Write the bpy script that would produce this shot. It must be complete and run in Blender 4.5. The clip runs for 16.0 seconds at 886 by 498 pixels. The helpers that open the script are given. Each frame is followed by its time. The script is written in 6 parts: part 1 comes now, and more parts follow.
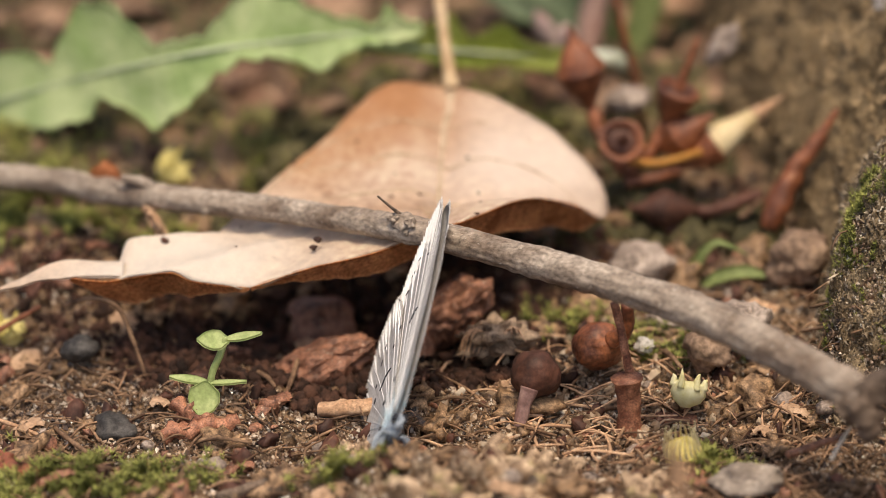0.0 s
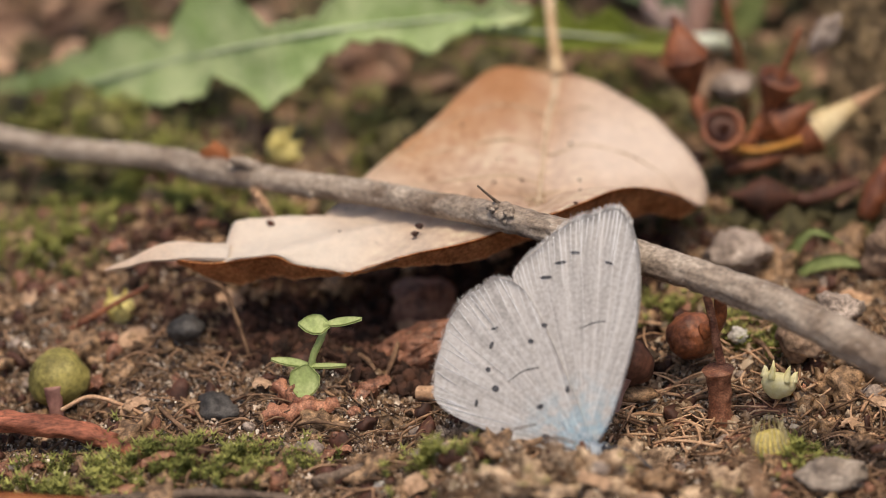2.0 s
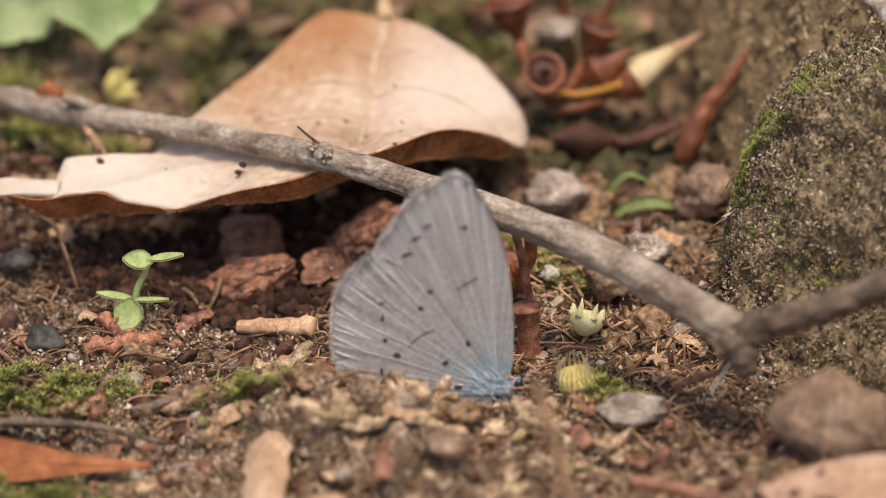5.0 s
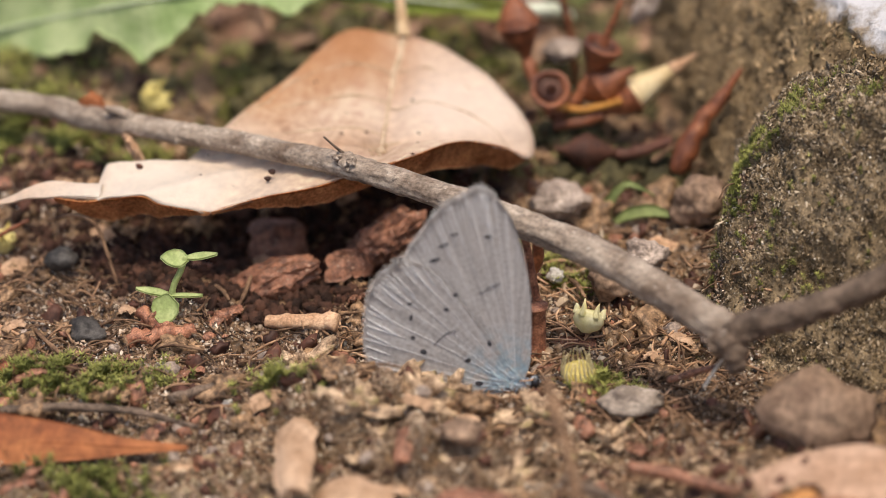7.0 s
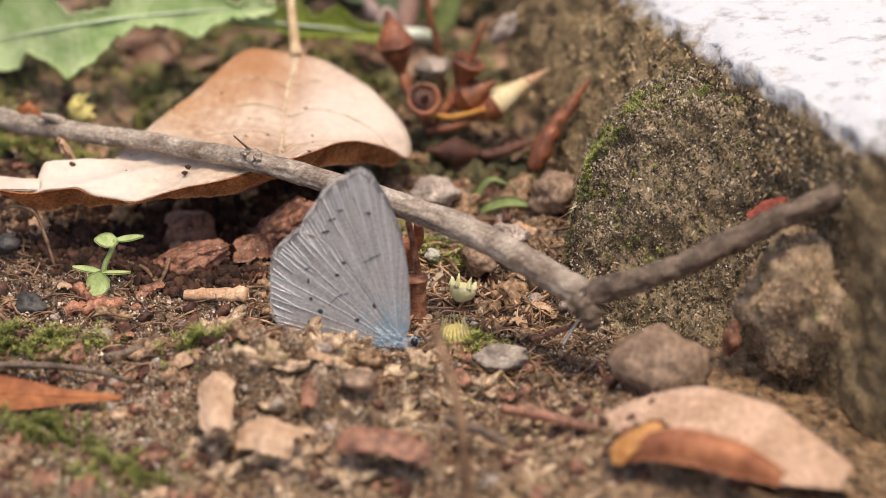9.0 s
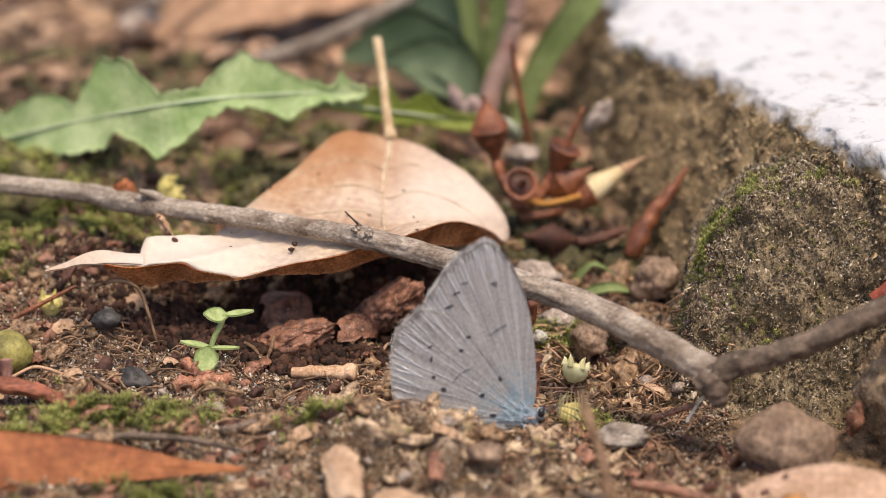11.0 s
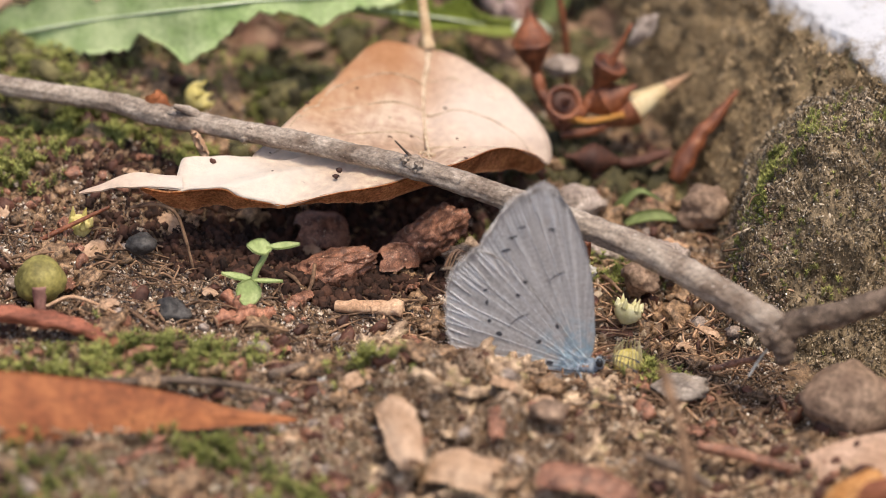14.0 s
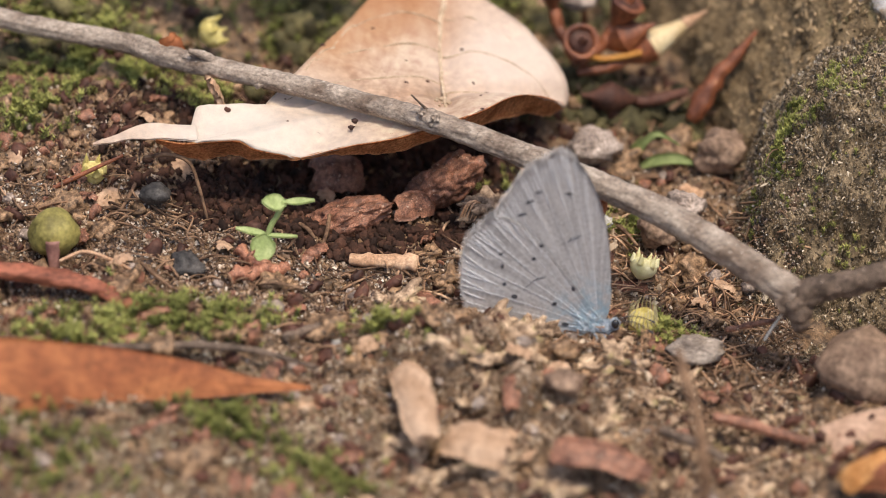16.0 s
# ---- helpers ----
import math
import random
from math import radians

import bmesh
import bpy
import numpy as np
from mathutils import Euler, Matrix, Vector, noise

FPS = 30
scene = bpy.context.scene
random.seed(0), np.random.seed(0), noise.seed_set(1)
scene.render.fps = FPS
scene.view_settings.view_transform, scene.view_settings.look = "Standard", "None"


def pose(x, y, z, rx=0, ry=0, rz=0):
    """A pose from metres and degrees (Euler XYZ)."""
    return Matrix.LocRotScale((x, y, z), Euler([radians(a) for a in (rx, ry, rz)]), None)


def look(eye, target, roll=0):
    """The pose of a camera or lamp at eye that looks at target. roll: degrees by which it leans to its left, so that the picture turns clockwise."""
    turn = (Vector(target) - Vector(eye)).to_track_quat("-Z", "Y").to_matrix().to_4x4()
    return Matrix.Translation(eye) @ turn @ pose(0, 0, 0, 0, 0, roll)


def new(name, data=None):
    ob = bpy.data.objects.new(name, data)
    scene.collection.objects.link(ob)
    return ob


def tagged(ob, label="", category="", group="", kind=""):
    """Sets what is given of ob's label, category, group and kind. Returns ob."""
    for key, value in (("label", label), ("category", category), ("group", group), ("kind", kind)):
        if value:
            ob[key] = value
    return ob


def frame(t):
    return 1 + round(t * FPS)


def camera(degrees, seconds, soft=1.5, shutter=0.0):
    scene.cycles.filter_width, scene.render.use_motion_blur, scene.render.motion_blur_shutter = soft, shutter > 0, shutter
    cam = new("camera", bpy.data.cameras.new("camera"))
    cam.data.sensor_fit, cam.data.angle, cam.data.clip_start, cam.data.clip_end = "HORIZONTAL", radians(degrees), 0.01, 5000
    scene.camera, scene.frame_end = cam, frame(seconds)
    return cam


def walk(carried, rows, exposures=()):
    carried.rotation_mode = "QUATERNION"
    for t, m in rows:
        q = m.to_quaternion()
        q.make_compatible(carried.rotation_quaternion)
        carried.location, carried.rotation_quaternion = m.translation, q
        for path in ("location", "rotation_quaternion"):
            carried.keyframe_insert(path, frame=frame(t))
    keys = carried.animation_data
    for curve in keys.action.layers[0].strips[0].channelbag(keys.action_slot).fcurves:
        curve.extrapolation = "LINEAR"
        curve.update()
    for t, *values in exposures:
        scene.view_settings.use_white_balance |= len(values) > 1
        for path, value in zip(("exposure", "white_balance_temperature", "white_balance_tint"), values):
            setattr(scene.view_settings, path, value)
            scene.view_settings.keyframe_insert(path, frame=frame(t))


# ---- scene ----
MM = 0.001

# camera: a long lens held by hand over a patch of ground
cam = camera(11.0, 16.0, soft=0.9)
cam.data.dof.use_dof = True
cam.data.dof.aperture_fstop = 18.0
PATH = [
    (0, (0.02312, -0.26414, 0.12350), (-0.01548, 0.01100, 0.01033), -6.47),
    (0.5, (0.02347, -0.26446, 0.12490), (-0.01661, 0.01038, 0.01153), -6.69),
    (1, (0.02460, -0.26480, 0.12550), (-0.01727, 0.00985, 0.01228), -6.97),
    (1.5, (0.02612, -0.26423, 0.12883), (-0.01954, 0.00871, 0.01300), -6.95),
    (2, (0.03063, -0.26538, 0.13326), (-0.02095, 0.00444, 0.01270), -6.67),
    (2.5, (0.03479, -0.26660, 0.13474), (-0.02090, 0.00151, 0.01220), -7.19),
    (3, (0.03894, -0.26800, 0.13437), (-0.02094, -0.00045, 0.01259), -7.35),
    (3.5, (0.04539, -0.26853, 0.13342), (-0.01353, -0.00101, 0.01110), -7.07),
    (4, (0.04476, -0.26826, 0.13522), (-0.00854, -0.00069, 0.01044), -6.51),
    (4.5, (0.04391, -0.26873, 0.13511), (-0.00787, -0.00084, 0.01040), -6.29),
    (7, (0.04466, -0.29568, 0.14745), (-0.00431, -0.02727, 0.02273), -5.29),
    (7.5, (0.04506, -0.30673, 0.14749), (-0.00273, -0.03695, 0.02528), -5.04),
    (8, (0.04908, -0.34353, 0.16207), (0.00478, -0.07260, 0.04112), -4.76),
    (10.5, (0.01768, -0.35556, 0.15026), (-0.00052, -0.07598, 0.04298), -2.83),
    (11, (0.00671, -0.35627, 0.14661), (-0.00683, -0.07517, 0.04269), -1.88),
    (11.5, (-0.00412, -0.35359, 0.14487), (-0.01151, -0.07248, 0.04036), -0.76),
    (12, (-0.01120, -0.34572, 0.15151), (-0.01560, -0.06744, 0.03950), -0.13),
    (12.5, (-0.01568, -0.33846, 0.15939), (-0.01573, -0.06225, 0.04233), 0.07),
    (13, (-0.01770, -0.33916, 0.15603), (-0.01538, -0.06218, 0.04080), 0.14),
    (13.5, (-0.02025, -0.33354, 0.16561), (-0.01633, -0.06104, 0.04019), 0.98),
    (14, (-0.02096, -0.33217, 0.16766), (-0.01624, -0.06127, 0.03886), 1.20),
    (14.5, (-0.02404, -0.32643, 0.17810), (-0.01675, -0.06042, 0.03960), 1.81),
    (15, (-0.02438, -0.32372, 0.18138), (-0.01683, -0.05933, 0.03982), 1.84),
    (15.5, (-0.02500, -0.31931, 0.18810), (-0.01745, -0.05874, 0.03962), 1.99),
    (16, (-0.02294, -0.31679, 0.19246), (-0.01755, -0.05826, 0.04037), 1.85),
]
walk(cam, [(t, look(eye, target, roll)) for t, eye, target, roll in PATH],
     [(0, 0.43, 7000, 10), (0.7, 0.31, 6850, 10), (1.5, 0.23, 6800, 10), (2.2, 0.23, 6750, 10), (3.0, 0.39, 6700, 10), (4.5, 0.45, 6700, 10), (7.0, 0.47, 6600, 10), (8.0, 0.60, 6560, 10), (10.5, 0.60, 6550, 10),
      (12.3, 0.53, 6450, 10), (14.0, 0.58, 6380, 10), (16.0, 0.53, 6350, 10)])

# daylight under a bright overcast sky
SUN_EL, SUN_AZ = radians(72), radians(150)
world = bpy.data.worlds.new("overcast_sky")
scene.world = world
world.use_nodes = True
wn = world.node_tree
sky = wn.nodes.new("ShaderNodeTexSky")
sky.sky_type = "NISHITA"
sky.sun_disc = False
sky.sun_elevation, sky.sun_rotation = SUN_EL, SUN_AZ
sky.air_density, sky.dust_density = 1.0, 4.0
wn.nodes["Background"].inputs["Strength"].default_value = 0.128
wn.links.new(sky.outputs[0], wn.nodes["Background"].inputs[0])
sun = new("sun", bpy.data.lights.new("sun", "SUN"))
sun.data.energy, sun.data.angle = 1.8, radians(9)
sun.data.color = (1.0, 0.86, 0.67)
sun.matrix_world = look((0.5 * math.sin(SUN_AZ), 0.5 * math.cos(SUN_AZ), math.tan(SUN_EL) * 0.5), (0, 0, 0))


# ---- materials ----
def material(name, low, high, feature, rough=0.85, grain=0.0, bump=0.3, detail=6.0, third=None, third_feature=1.0, third_cut=0.6,
             metal=0.0, translucent=0.0, island=0.0, specular=0.3, stretch=(1, 1, 1)):
    """Two tones mixed by noise of a feature size in mm, a third tone in spots, fine grain, bump."""
    m = bpy.data.materials.new(name)
    m.use_nodes = True
    nt = m.node_tree
    b = nt.nodes["Principled BSDF"]
    co = nt.nodes.new("ShaderNodeTexCoord")
    mp = nt.nodes.new("ShaderNodeMapping")
    mp.inputs["Scale"].default_value = stretch
    nt.links.new(co.outputs["Object"], mp.inputs["Vector"])

    def fractal(feature_mm, det=detail, rough_=0.6):
        n = nt.nodes.new("ShaderNodeTexNoise")
        n.inputs["Scale"].default_value = 1000.0 / feature_mm
        n.inputs["Detail"].default_value = det
        n.inputs["Roughness"].default_value = rough_
        nt.links.new(mp.outputs[0], n.inputs["Vector"])
        return n

    def ramp(src, a, bb, lo=(0, 0, 0, 1), hi=(1, 1, 1, 1)):
        r = nt.nodes.new("ShaderNodeValToRGB")
        r.color_ramp.elements[0].position, r.color_ramp.elements[1].position = a, bb
        r.color_ramp.elements[0].color, r.color_ramp.elements[1].color = lo, hi
        nt.links.new(src, r.inputs[0])
        return r

    def mix(fac, a, bb, mode="MIX"):
        x = nt.nodes.new("ShaderNodeMix")
        x.data_type, x.blend_type = "RGBA", mode
        if isinstance(fac, float):
            x.inputs[0].default_value = fac
        else:
            nt.links.new(fac, x.inputs[0])
        for v, socket in ((a, x.inputs[6]), (bb, x.inputs[7])):
            if isinstance(v, tuple):
                socket.default_value = v
            else:
                nt.links.new(v, socket)
        return x.outputs[2]

    base = fractal(feature)
    col = ramp(base.outputs[0], 0.36, 0.64, (*low, 1), (*high, 1)).outputs[0]
    if third:
        spots = fractal(third_feature, 4.0)
        col = mix(ramp(spots.outputs[0], third_cut, third_cut + 0.08).outputs[0], col, (*third, 1))
    if grain:
        fine = fractal(feature * 0.12, 3.0)
        col = mix(grain, col, ramp(fine.outputs[0], 0.3, 0.72, (0.12, 0.12, 0.12, 1), (1.0, 1.0, 1.0, 1)).outputs[0], "OVERLAY")
    if island:
        geo = nt.nodes.new("ShaderNodeNewGeometry")
        col = mix(island, col, ramp(geo.outputs["Random Per Island"], 0.0, 1.0, (0.08, 0.08, 0.08, 1), (1, 1, 1, 1)).outputs[0], "OVERLAY")
    nt.links.new(col, b.inputs["Base Color"])
    b.inputs["Roughness"].default_value = rough
    b.inputs["Metallic"].default_value = metal
    b.inputs["Specular IOR Level"].default_value = specular
    if bump:
        bn = nt.nodes.new("ShaderNodeBump")
        bn.inputs["Strength"].default_value = bump
        bn.inputs["Distance"].default_value = feature * 0.08 * MM
        fb = fractal(feature * 0.3, 6.0, 0.7)
        nt.links.new(fb.outputs[0], bn.inputs["Height"])
        nt.links.new(bn.outputs[0], b.inputs["Normal"])
    if translucent:
        tr = nt.nodes.new("ShaderNodeBsdfTranslucent")
        nt.links.new(col, tr.inputs[0])
        ms = nt.nodes.new("ShaderNodeMixShader")
        ms.inputs[0].default_value = translucent
        nt.links.new(b.outputs[0], ms.inputs[1])
        nt.links.new(tr.outputs[0], ms.inputs[2])
        nt.links.new(ms.outputs[0], nt.nodes["Material Output"].inputs[0])
    return m


SOIL = material("soil", (0.026, 0.014, 0.008), (0.275, 0.172, 0.095), 1.0, 0.5, 0.85, 1.0, 8.0, (0.30, 0.24, 0.16), 0.6, 0.62)
CRUMB = material("soil_crumb", (0.034, 0.019, 0.011), (0.295, 0.185, 0.104), 0.6, 0.45, 0.85, 1.0, 6.0, island=0.6)
SAND = material("sand_grain", (0.34, 0.28, 0.21), (0.78, 0.71, 0.60), 3.0, 0.2, 0.2, 0.0, island=0.8, specular=0.8)
FIBRE = material("plant_fibre", (0.07, 0.038, 0.022), (0.28, 0.17, 0.10), 1.5, 0.8, 0.3, 0.3, island=0.6)
MOSS = material("moss", (0.12, 0.135, 0.03), (0.36, 0.36, 0.11), 5.0, 0.8, 0.2, 0.2, island=0.5, translucent=0.25)
BARK = material("twig_bark", (0.165, 0.118, 0.086), (0.40, 0.33, 0.265), 1.8, 0.7, 0.55, 0.8, 9.0, (0.50, 0.435, 0.365), 0.3, 0.63, stretch=(0.6, 0.8, 1))
DARK_BARK = material("dark_twig_bark", (0.055, 0.038, 0.027), (0.19, 0.135, 0.098), 1.6, 0.75, 0.7, 1.0, 8.0, (0.34, 0.28, 0.22), 0.35, 0.64)
DRY_TOP = material("dry_leaf_top", (0.47, 0.295, 0.19), (0.66, 0.49, 0.36), 7.0, 0.55, 0.35, 0.5, 7.0, (0.22, 0.11, 0.06), 0.45, 0.675, translucent=0.2)
DRY_UNDER = material("dry_leaf_underside", (0.32, 0.12, 0.045), (0.64, 0.30, 0.13), 3.0, 0.75, 0.5, 0.6, third=(0.07, 0.03, 0.018), third_feature=0.7, third_cut=0.66, translucent=0.35)
DRY_RIB = material("dry_leaf_rib", (0.36, 0.25, 0.15), (0.62, 0.48, 0.34), 0.6, 0.7, 0.3, 0.3)
PETIOLE = material("dry_petiole", (0.42, 0.28, 0.15), (0.64, 0.48, 0.30), 2.0, 0.7, 0.3, 0.3)
GREEN = material("green_leaf", (0.30, 0.42, 0.155), (0.55, 0.64, 0.33), 4.0, 0.6, 0.2, 0.4, translucent=0.25)
GREEN_RIB = material("green_leaf_rib", (0.58, 0.63, 0.47), (0.72, 0.76, 0.62), 3.0, 0.6, 0.1, 0.2)
GRASS = material("grass_green", (0.17, 0.22, 0.07), (0.29, 0.34, 0.13), 4.0, 0.6, 0.2, 0.2, translucent=0.25)
SPROUT = material("sprout_green", (0.34, 0.43, 0.15), (0.55, 0.63, 0.28), 2.0, 0.6, 0.2, 0.3, translucent=0.3)
RED_BARK = material("red_bark", (0.085, 0.034, 0.019), (0.36, 0.165, 0.098), 0.9, 0.5, 0.85, 1.0, 9.0, third=(0.54, 0.40, 0.29), third_feature=0.25, third_cut=0.62, specular=0.45)
NUT = material("brown_capsule", (0.085, 0.026, 0.013), (0.33, 0.112, 0.045), 2.2, 0.42, 0.5, 0.7, third=(0.50, 0.24, 0.11), third_feature=1.1, third_cut=0.68, specular=0.5)
NUT_DARK = material("dark_capsule", (0.038, 0.018, 0.013), (0.12, 0.05, 0.032), 2.0, 0.6, 0.3, 0.4)
CREAM = material("cream_cap", (0.50, 0.36, 0.18), (0.70, 0.57, 0.34), 2.5, 0.6, 0.2, 0.3, stretch=(1, 1, 0.3))
PALE_CHIP = material("pale_wood", (0.40, 0.23, 0.13), (0.66, 0.43, 0.275), 1.5, 0.85, 0.4, 0.6)
FADED = material("faded_leaf", (0.36, 0.22, 0.13), (0.54, 0.37, 0.25), 3.0, 0.85, 0.3, 0.4)
RUST = material("rust_leaf", (0.20, 0.06, 0.021), (0.39, 0.145, 0.053), 6.0, 0.7, 0.3, 0.3)
YELLOW = material("yellow_bud", (0.56, 0.45, 0.12), (0.78, 0.68, 0.30), 1.5, 0.6, 0.2, 0.3, translucent=0.2)
BUD_GREEN = material("green_bud", (0.13, 0.11, 0.03), (0.34, 0.29, 0.085), 2.5, 0.55, 0.3, 0.3)
STONE = material("grey_stone", (0.20, 0.15, 0.12), (0.44, 0.355, 0.295), 2.0, 0.6, 0.6, 0.8, third=(0.60, 0.52, 0.45), third_feature=0.5, third_cut=0.66)
DARK_STONE = material("dark_stone", (0.022, 0.02, 0.019), (0.08, 0.072, 0.066), 1.2, 0.55, 0.5, 0.6, specular=0.35)
WHITE_STONE = material("white_stone", (0.34, 0.31, 0.27), (0.60, 0.57, 0.51), 1.0, 0.7, 0.3, 0.3)
DIRT_STONE = material("dirty_stone", (0.15, 0.095, 0.065), (0.33, 0.225, 0.155), 4.0, 0.85, 0.5, 0.6)
RUBBLE = material("mossy_rubble", (0.05, 0.036, 0.02), (0.28, 0.205, 0.118), 0.8, 0.6, 0.8, 1.0, 9.0, (0.13, 0.13, 0.04), 5.0, 0.66)


def grain_material(name, tones, rough=0.4, specular=0.6, patch=0.0):
    """Loose grains, each of one tone out of a range; patch: how far broad damp patches darken them."""
    m = bpy.data.materials.new(name)
    m.use_nodes = True
    nt = m.node_tree
    b = nt.nodes["Principled BSDF"]
    geo = nt.nodes.new("ShaderNodeNewGeometry")
    r = nt.nodes.new("ShaderNodeValToRGB")
    while len(r.color_ramp.elements) < len(tones):
        r.color_ramp.elements.new(0.5)
    for e, (at, colour) in zip(r.color_ramp.elements, tones):
        e.position, e.color = at, (*colour, 1)
    nt.links.new(geo.outputs["Random Per Island"], r.inputs[0])
    col = r.outputs[0]
    if patch:
        co = nt.nodes.new("ShaderNodeTexCoord")
        n = nt.nodes.new("ShaderNodeTexNoise")
        n.inputs["Scale"].default_value, n.inputs["Detail"].default_value = 330.0, 5.0
        nt.links.new(co.outputs["Object"], n.inputs["Vector"])
        t = nt.nodes.new("ShaderNodeValToRGB")
        t.color_ramp.elements[0].position, t.color_ramp.elements[0].color = 0.36, (1 - patch, 1 - patch * 1.05, 1 - patch * 1.1, 1)
        t.color_ramp.elements[1].position, t.color_ramp.elements[1].color = 0.62, (1, 1, 1, 1)
        nt.links.new(n.outputs[0], t.inputs[0])
        x = nt.nodes.new("ShaderNodeMix")
        x.data_type, x.blend_type = "RGBA", "MULTIPLY"
        x.inputs[0].default_value = 1.0
        nt.links.new(col, x.inputs[6])
        nt.links.new(t.outputs[0], x.inputs[7])
        col = x.outputs[2]
    nt.links.new(col, b.inputs["Base Color"])
    b.inputs["Roughness"].default_value = rough
    b.inputs["Specular IOR Level"].default_value = specular
    return m


def kerb_material():
    m = material("kerb_concrete", (0.10, 0.068, 0.035), (0.30, 0.213, 0.115), 3.2, 0.95, 0.6, 1.0, 8.0, (0.09, 0.10, 0.035), 9.0, 0.62)
    nt = m.node_tree
    b = nt.nodes["Principled BSDF"]
    old = b.inputs["Base Color"].links[0].from_socket
    co = nt.nodes.new("ShaderNodeTexCoord")
    sep = nt.nodes.new("ShaderNodeSeparateXYZ")
    nt.links.new(co.outputs["Object"], sep.inputs[0])
    n = nt.nodes.new("ShaderNodeTexNoise")
    n.inputs["Scale"].default_value, n.inputs["Detail"].default_value, n.inputs["Roughness"].default_value = 260.0, 9.0, 0.7
    nt.links.new(co.outputs["Object"], n.inputs["Vector"])
    ma = nt.nodes.new("ShaderNodeMath")
    ma.operation = "MULTIPLY_ADD"
    ma.inputs[1].default_value = 0.0075
    nt.links.new(n.outputs[0], ma.inputs[0])
    nt.links.new(sep.outputs["Z"], ma.inputs[2])
    r = nt.nodes.new("ShaderNodeMapRange")
    r.inputs["From Min"].default_value, r.inputs["From Max"].default_value = 0.0212, 0.0228
    nt.links.new(ma.outputs[0], r.inputs[0])
    x = nt.nodes.new("ShaderNodeMix")
    x.data_type = "RGBA"
    nt.links.new(r.outputs[0], x.inputs[0])
    nt.links.new(old, x.inputs[6])
    n2 = nt.nodes.new("ShaderNodeTexNoise")
    n2.inputs["Scale"].default_value, n2.inputs["Detail"].default_value, n2.inputs["Roughness"].default_value = 420.0, 8.0, 0.65
    nt.links.new(co.outputs["Object"], n2.inputs["Vector"])
    white = nt.nodes.new("ShaderNodeValToRGB")
    white.color_ramp.elements[0].position, white.color_ramp.elements[0].color = 0.27, (0.26, 0.26, 0.27, 1)
    white.color_ramp.elements[1].position, white.color_ramp.elements[1].color = 0.46, (0.60, 0.59, 0.60, 1)
    nt.links.new(n2.outputs[0], white.inputs[0])
    nt.links.new(white.outputs[0], x.inputs[7])
    nt.links.new(x.outputs[2], b.inputs["Base Color"])
    return m


KERB = kerb_material()


def stain(m, at, radius, colour, strength):
    """A soft-edged brown stain round a point of the thing, broken up by noise."""
    nt = m.node_tree
    b = nt.nodes["Principled BSDF"]
    old = b.inputs["Base Color"].links[0].from_socket
    co = nt.nodes.new("ShaderNodeTexCoord")
    d = nt.nodes.new("ShaderNodeVectorMath")
    d.operation = "DISTANCE"
    d.inputs[1].default_value = [v * MM for v in at]
    nt.links.new(co.outputs["Object"], d.inputs[0])
    n = nt.nodes.new("ShaderNodeTexNoise")
    n.inputs["Scale"].default_value, n.inputs["Detail"].default_value = 280.0, 6.0
    nt.links.new(co.outputs["Object"], n.inputs["Vector"])
    add = nt.nodes.new("ShaderNodeMath")
    add.operation = "MULTIPLY_ADD"
    add.inputs[1].default_value = radius * MM * 0.9
    nt.links.new(n.outputs[0], add.inputs[0])
    nt.links.new(d.outputs["Value"], add.inputs[2])
    r = nt.nodes.new("ShaderNodeMapRange")
    r.inputs["From Min"].default_value, r.inputs["From Max"].default_value = radius * MM * 1.55, radius * MM * 0.7
    r.inputs["To Max"].default_value = strength
    nt.links.new(add.outputs[0], r.inputs[0])
    x = nt.nodes.new("ShaderNodeMix")
    x.data_type = "RGBA"
    nt.links.new(r.outputs[0], x.inputs[0])
    nt.links.new(old, x.inputs[6])
    x.inputs[7].default_value = (*colour, 1)
    nt.links.new(x.outputs[2], b.inputs["Base Color"])


stain(DRY_TOP, (1.5, 14.0, 4.5), 8.0, (0.42, 0.185, 0.07), 0.9)
stain(DRY_TOP, (-4.5, 8.0, 2.5), 6.5, (0.47, 0.23, 0.095), 0.8)
stain(DRY_TOP, (-11.0, -6.0, 0.2), 12.0, (0.82, 0.73, 0.62), 0.85)
stain(DRY_TOP, (1.6, 8.9, 1.7), 0.8, (0.12, 0.06, 0.035), 0.85)
stain(DRY_TOP, (10.6, 11.6, 0.6), 0.8, (0.12, 0.06, 0.035), 0.85)
stain(DRY_TOP, (5.6, 2.0, 0.3), 1.6, (0.33, 0.22, 0.13), 0.7)
stain(DRY_TOP, (12.0, 8.0, 0.5), 9.0, (0.80, 0.66, 0.55), 0.85)
stain(DRY_TOP, (4.2, 11.0, 2.0), 4.0, (0.44, 0.22, 0.10), 0.45)


# ---- mesh tools, in millimetres ----
def mesh_of(name, verts, faces, mats, smooth=True, slots=None):
    me = bpy.data.meshes.new(name)
    me.from_pydata((np.asarray(verts, float) * MM).tolist(), [], [tuple(int(i) for i in f) for f in faces])
    for m in mats if isinstance(mats, (list, tuple)) else [mats]:
        me.materials.append(m)
    if slots is not None:
        me.polygons.foreach_set("material_index", np.asarray(slots, np.int32))
    if smooth:
        me.polygons.foreach_set("use_smooth", np.ones(len(me.polygons), bool))
    me.update()
    return me


def thing(name, at, label, category, group="", turn=(0, 0, 0)):
    ob = new(name)
    ob.empty_display_size = 0.002
    ob.matrix_basis = pose(at[0] * MM, at[1] * MM, at[2] * MM, *turn)
    return tagged(ob, label, category, group)


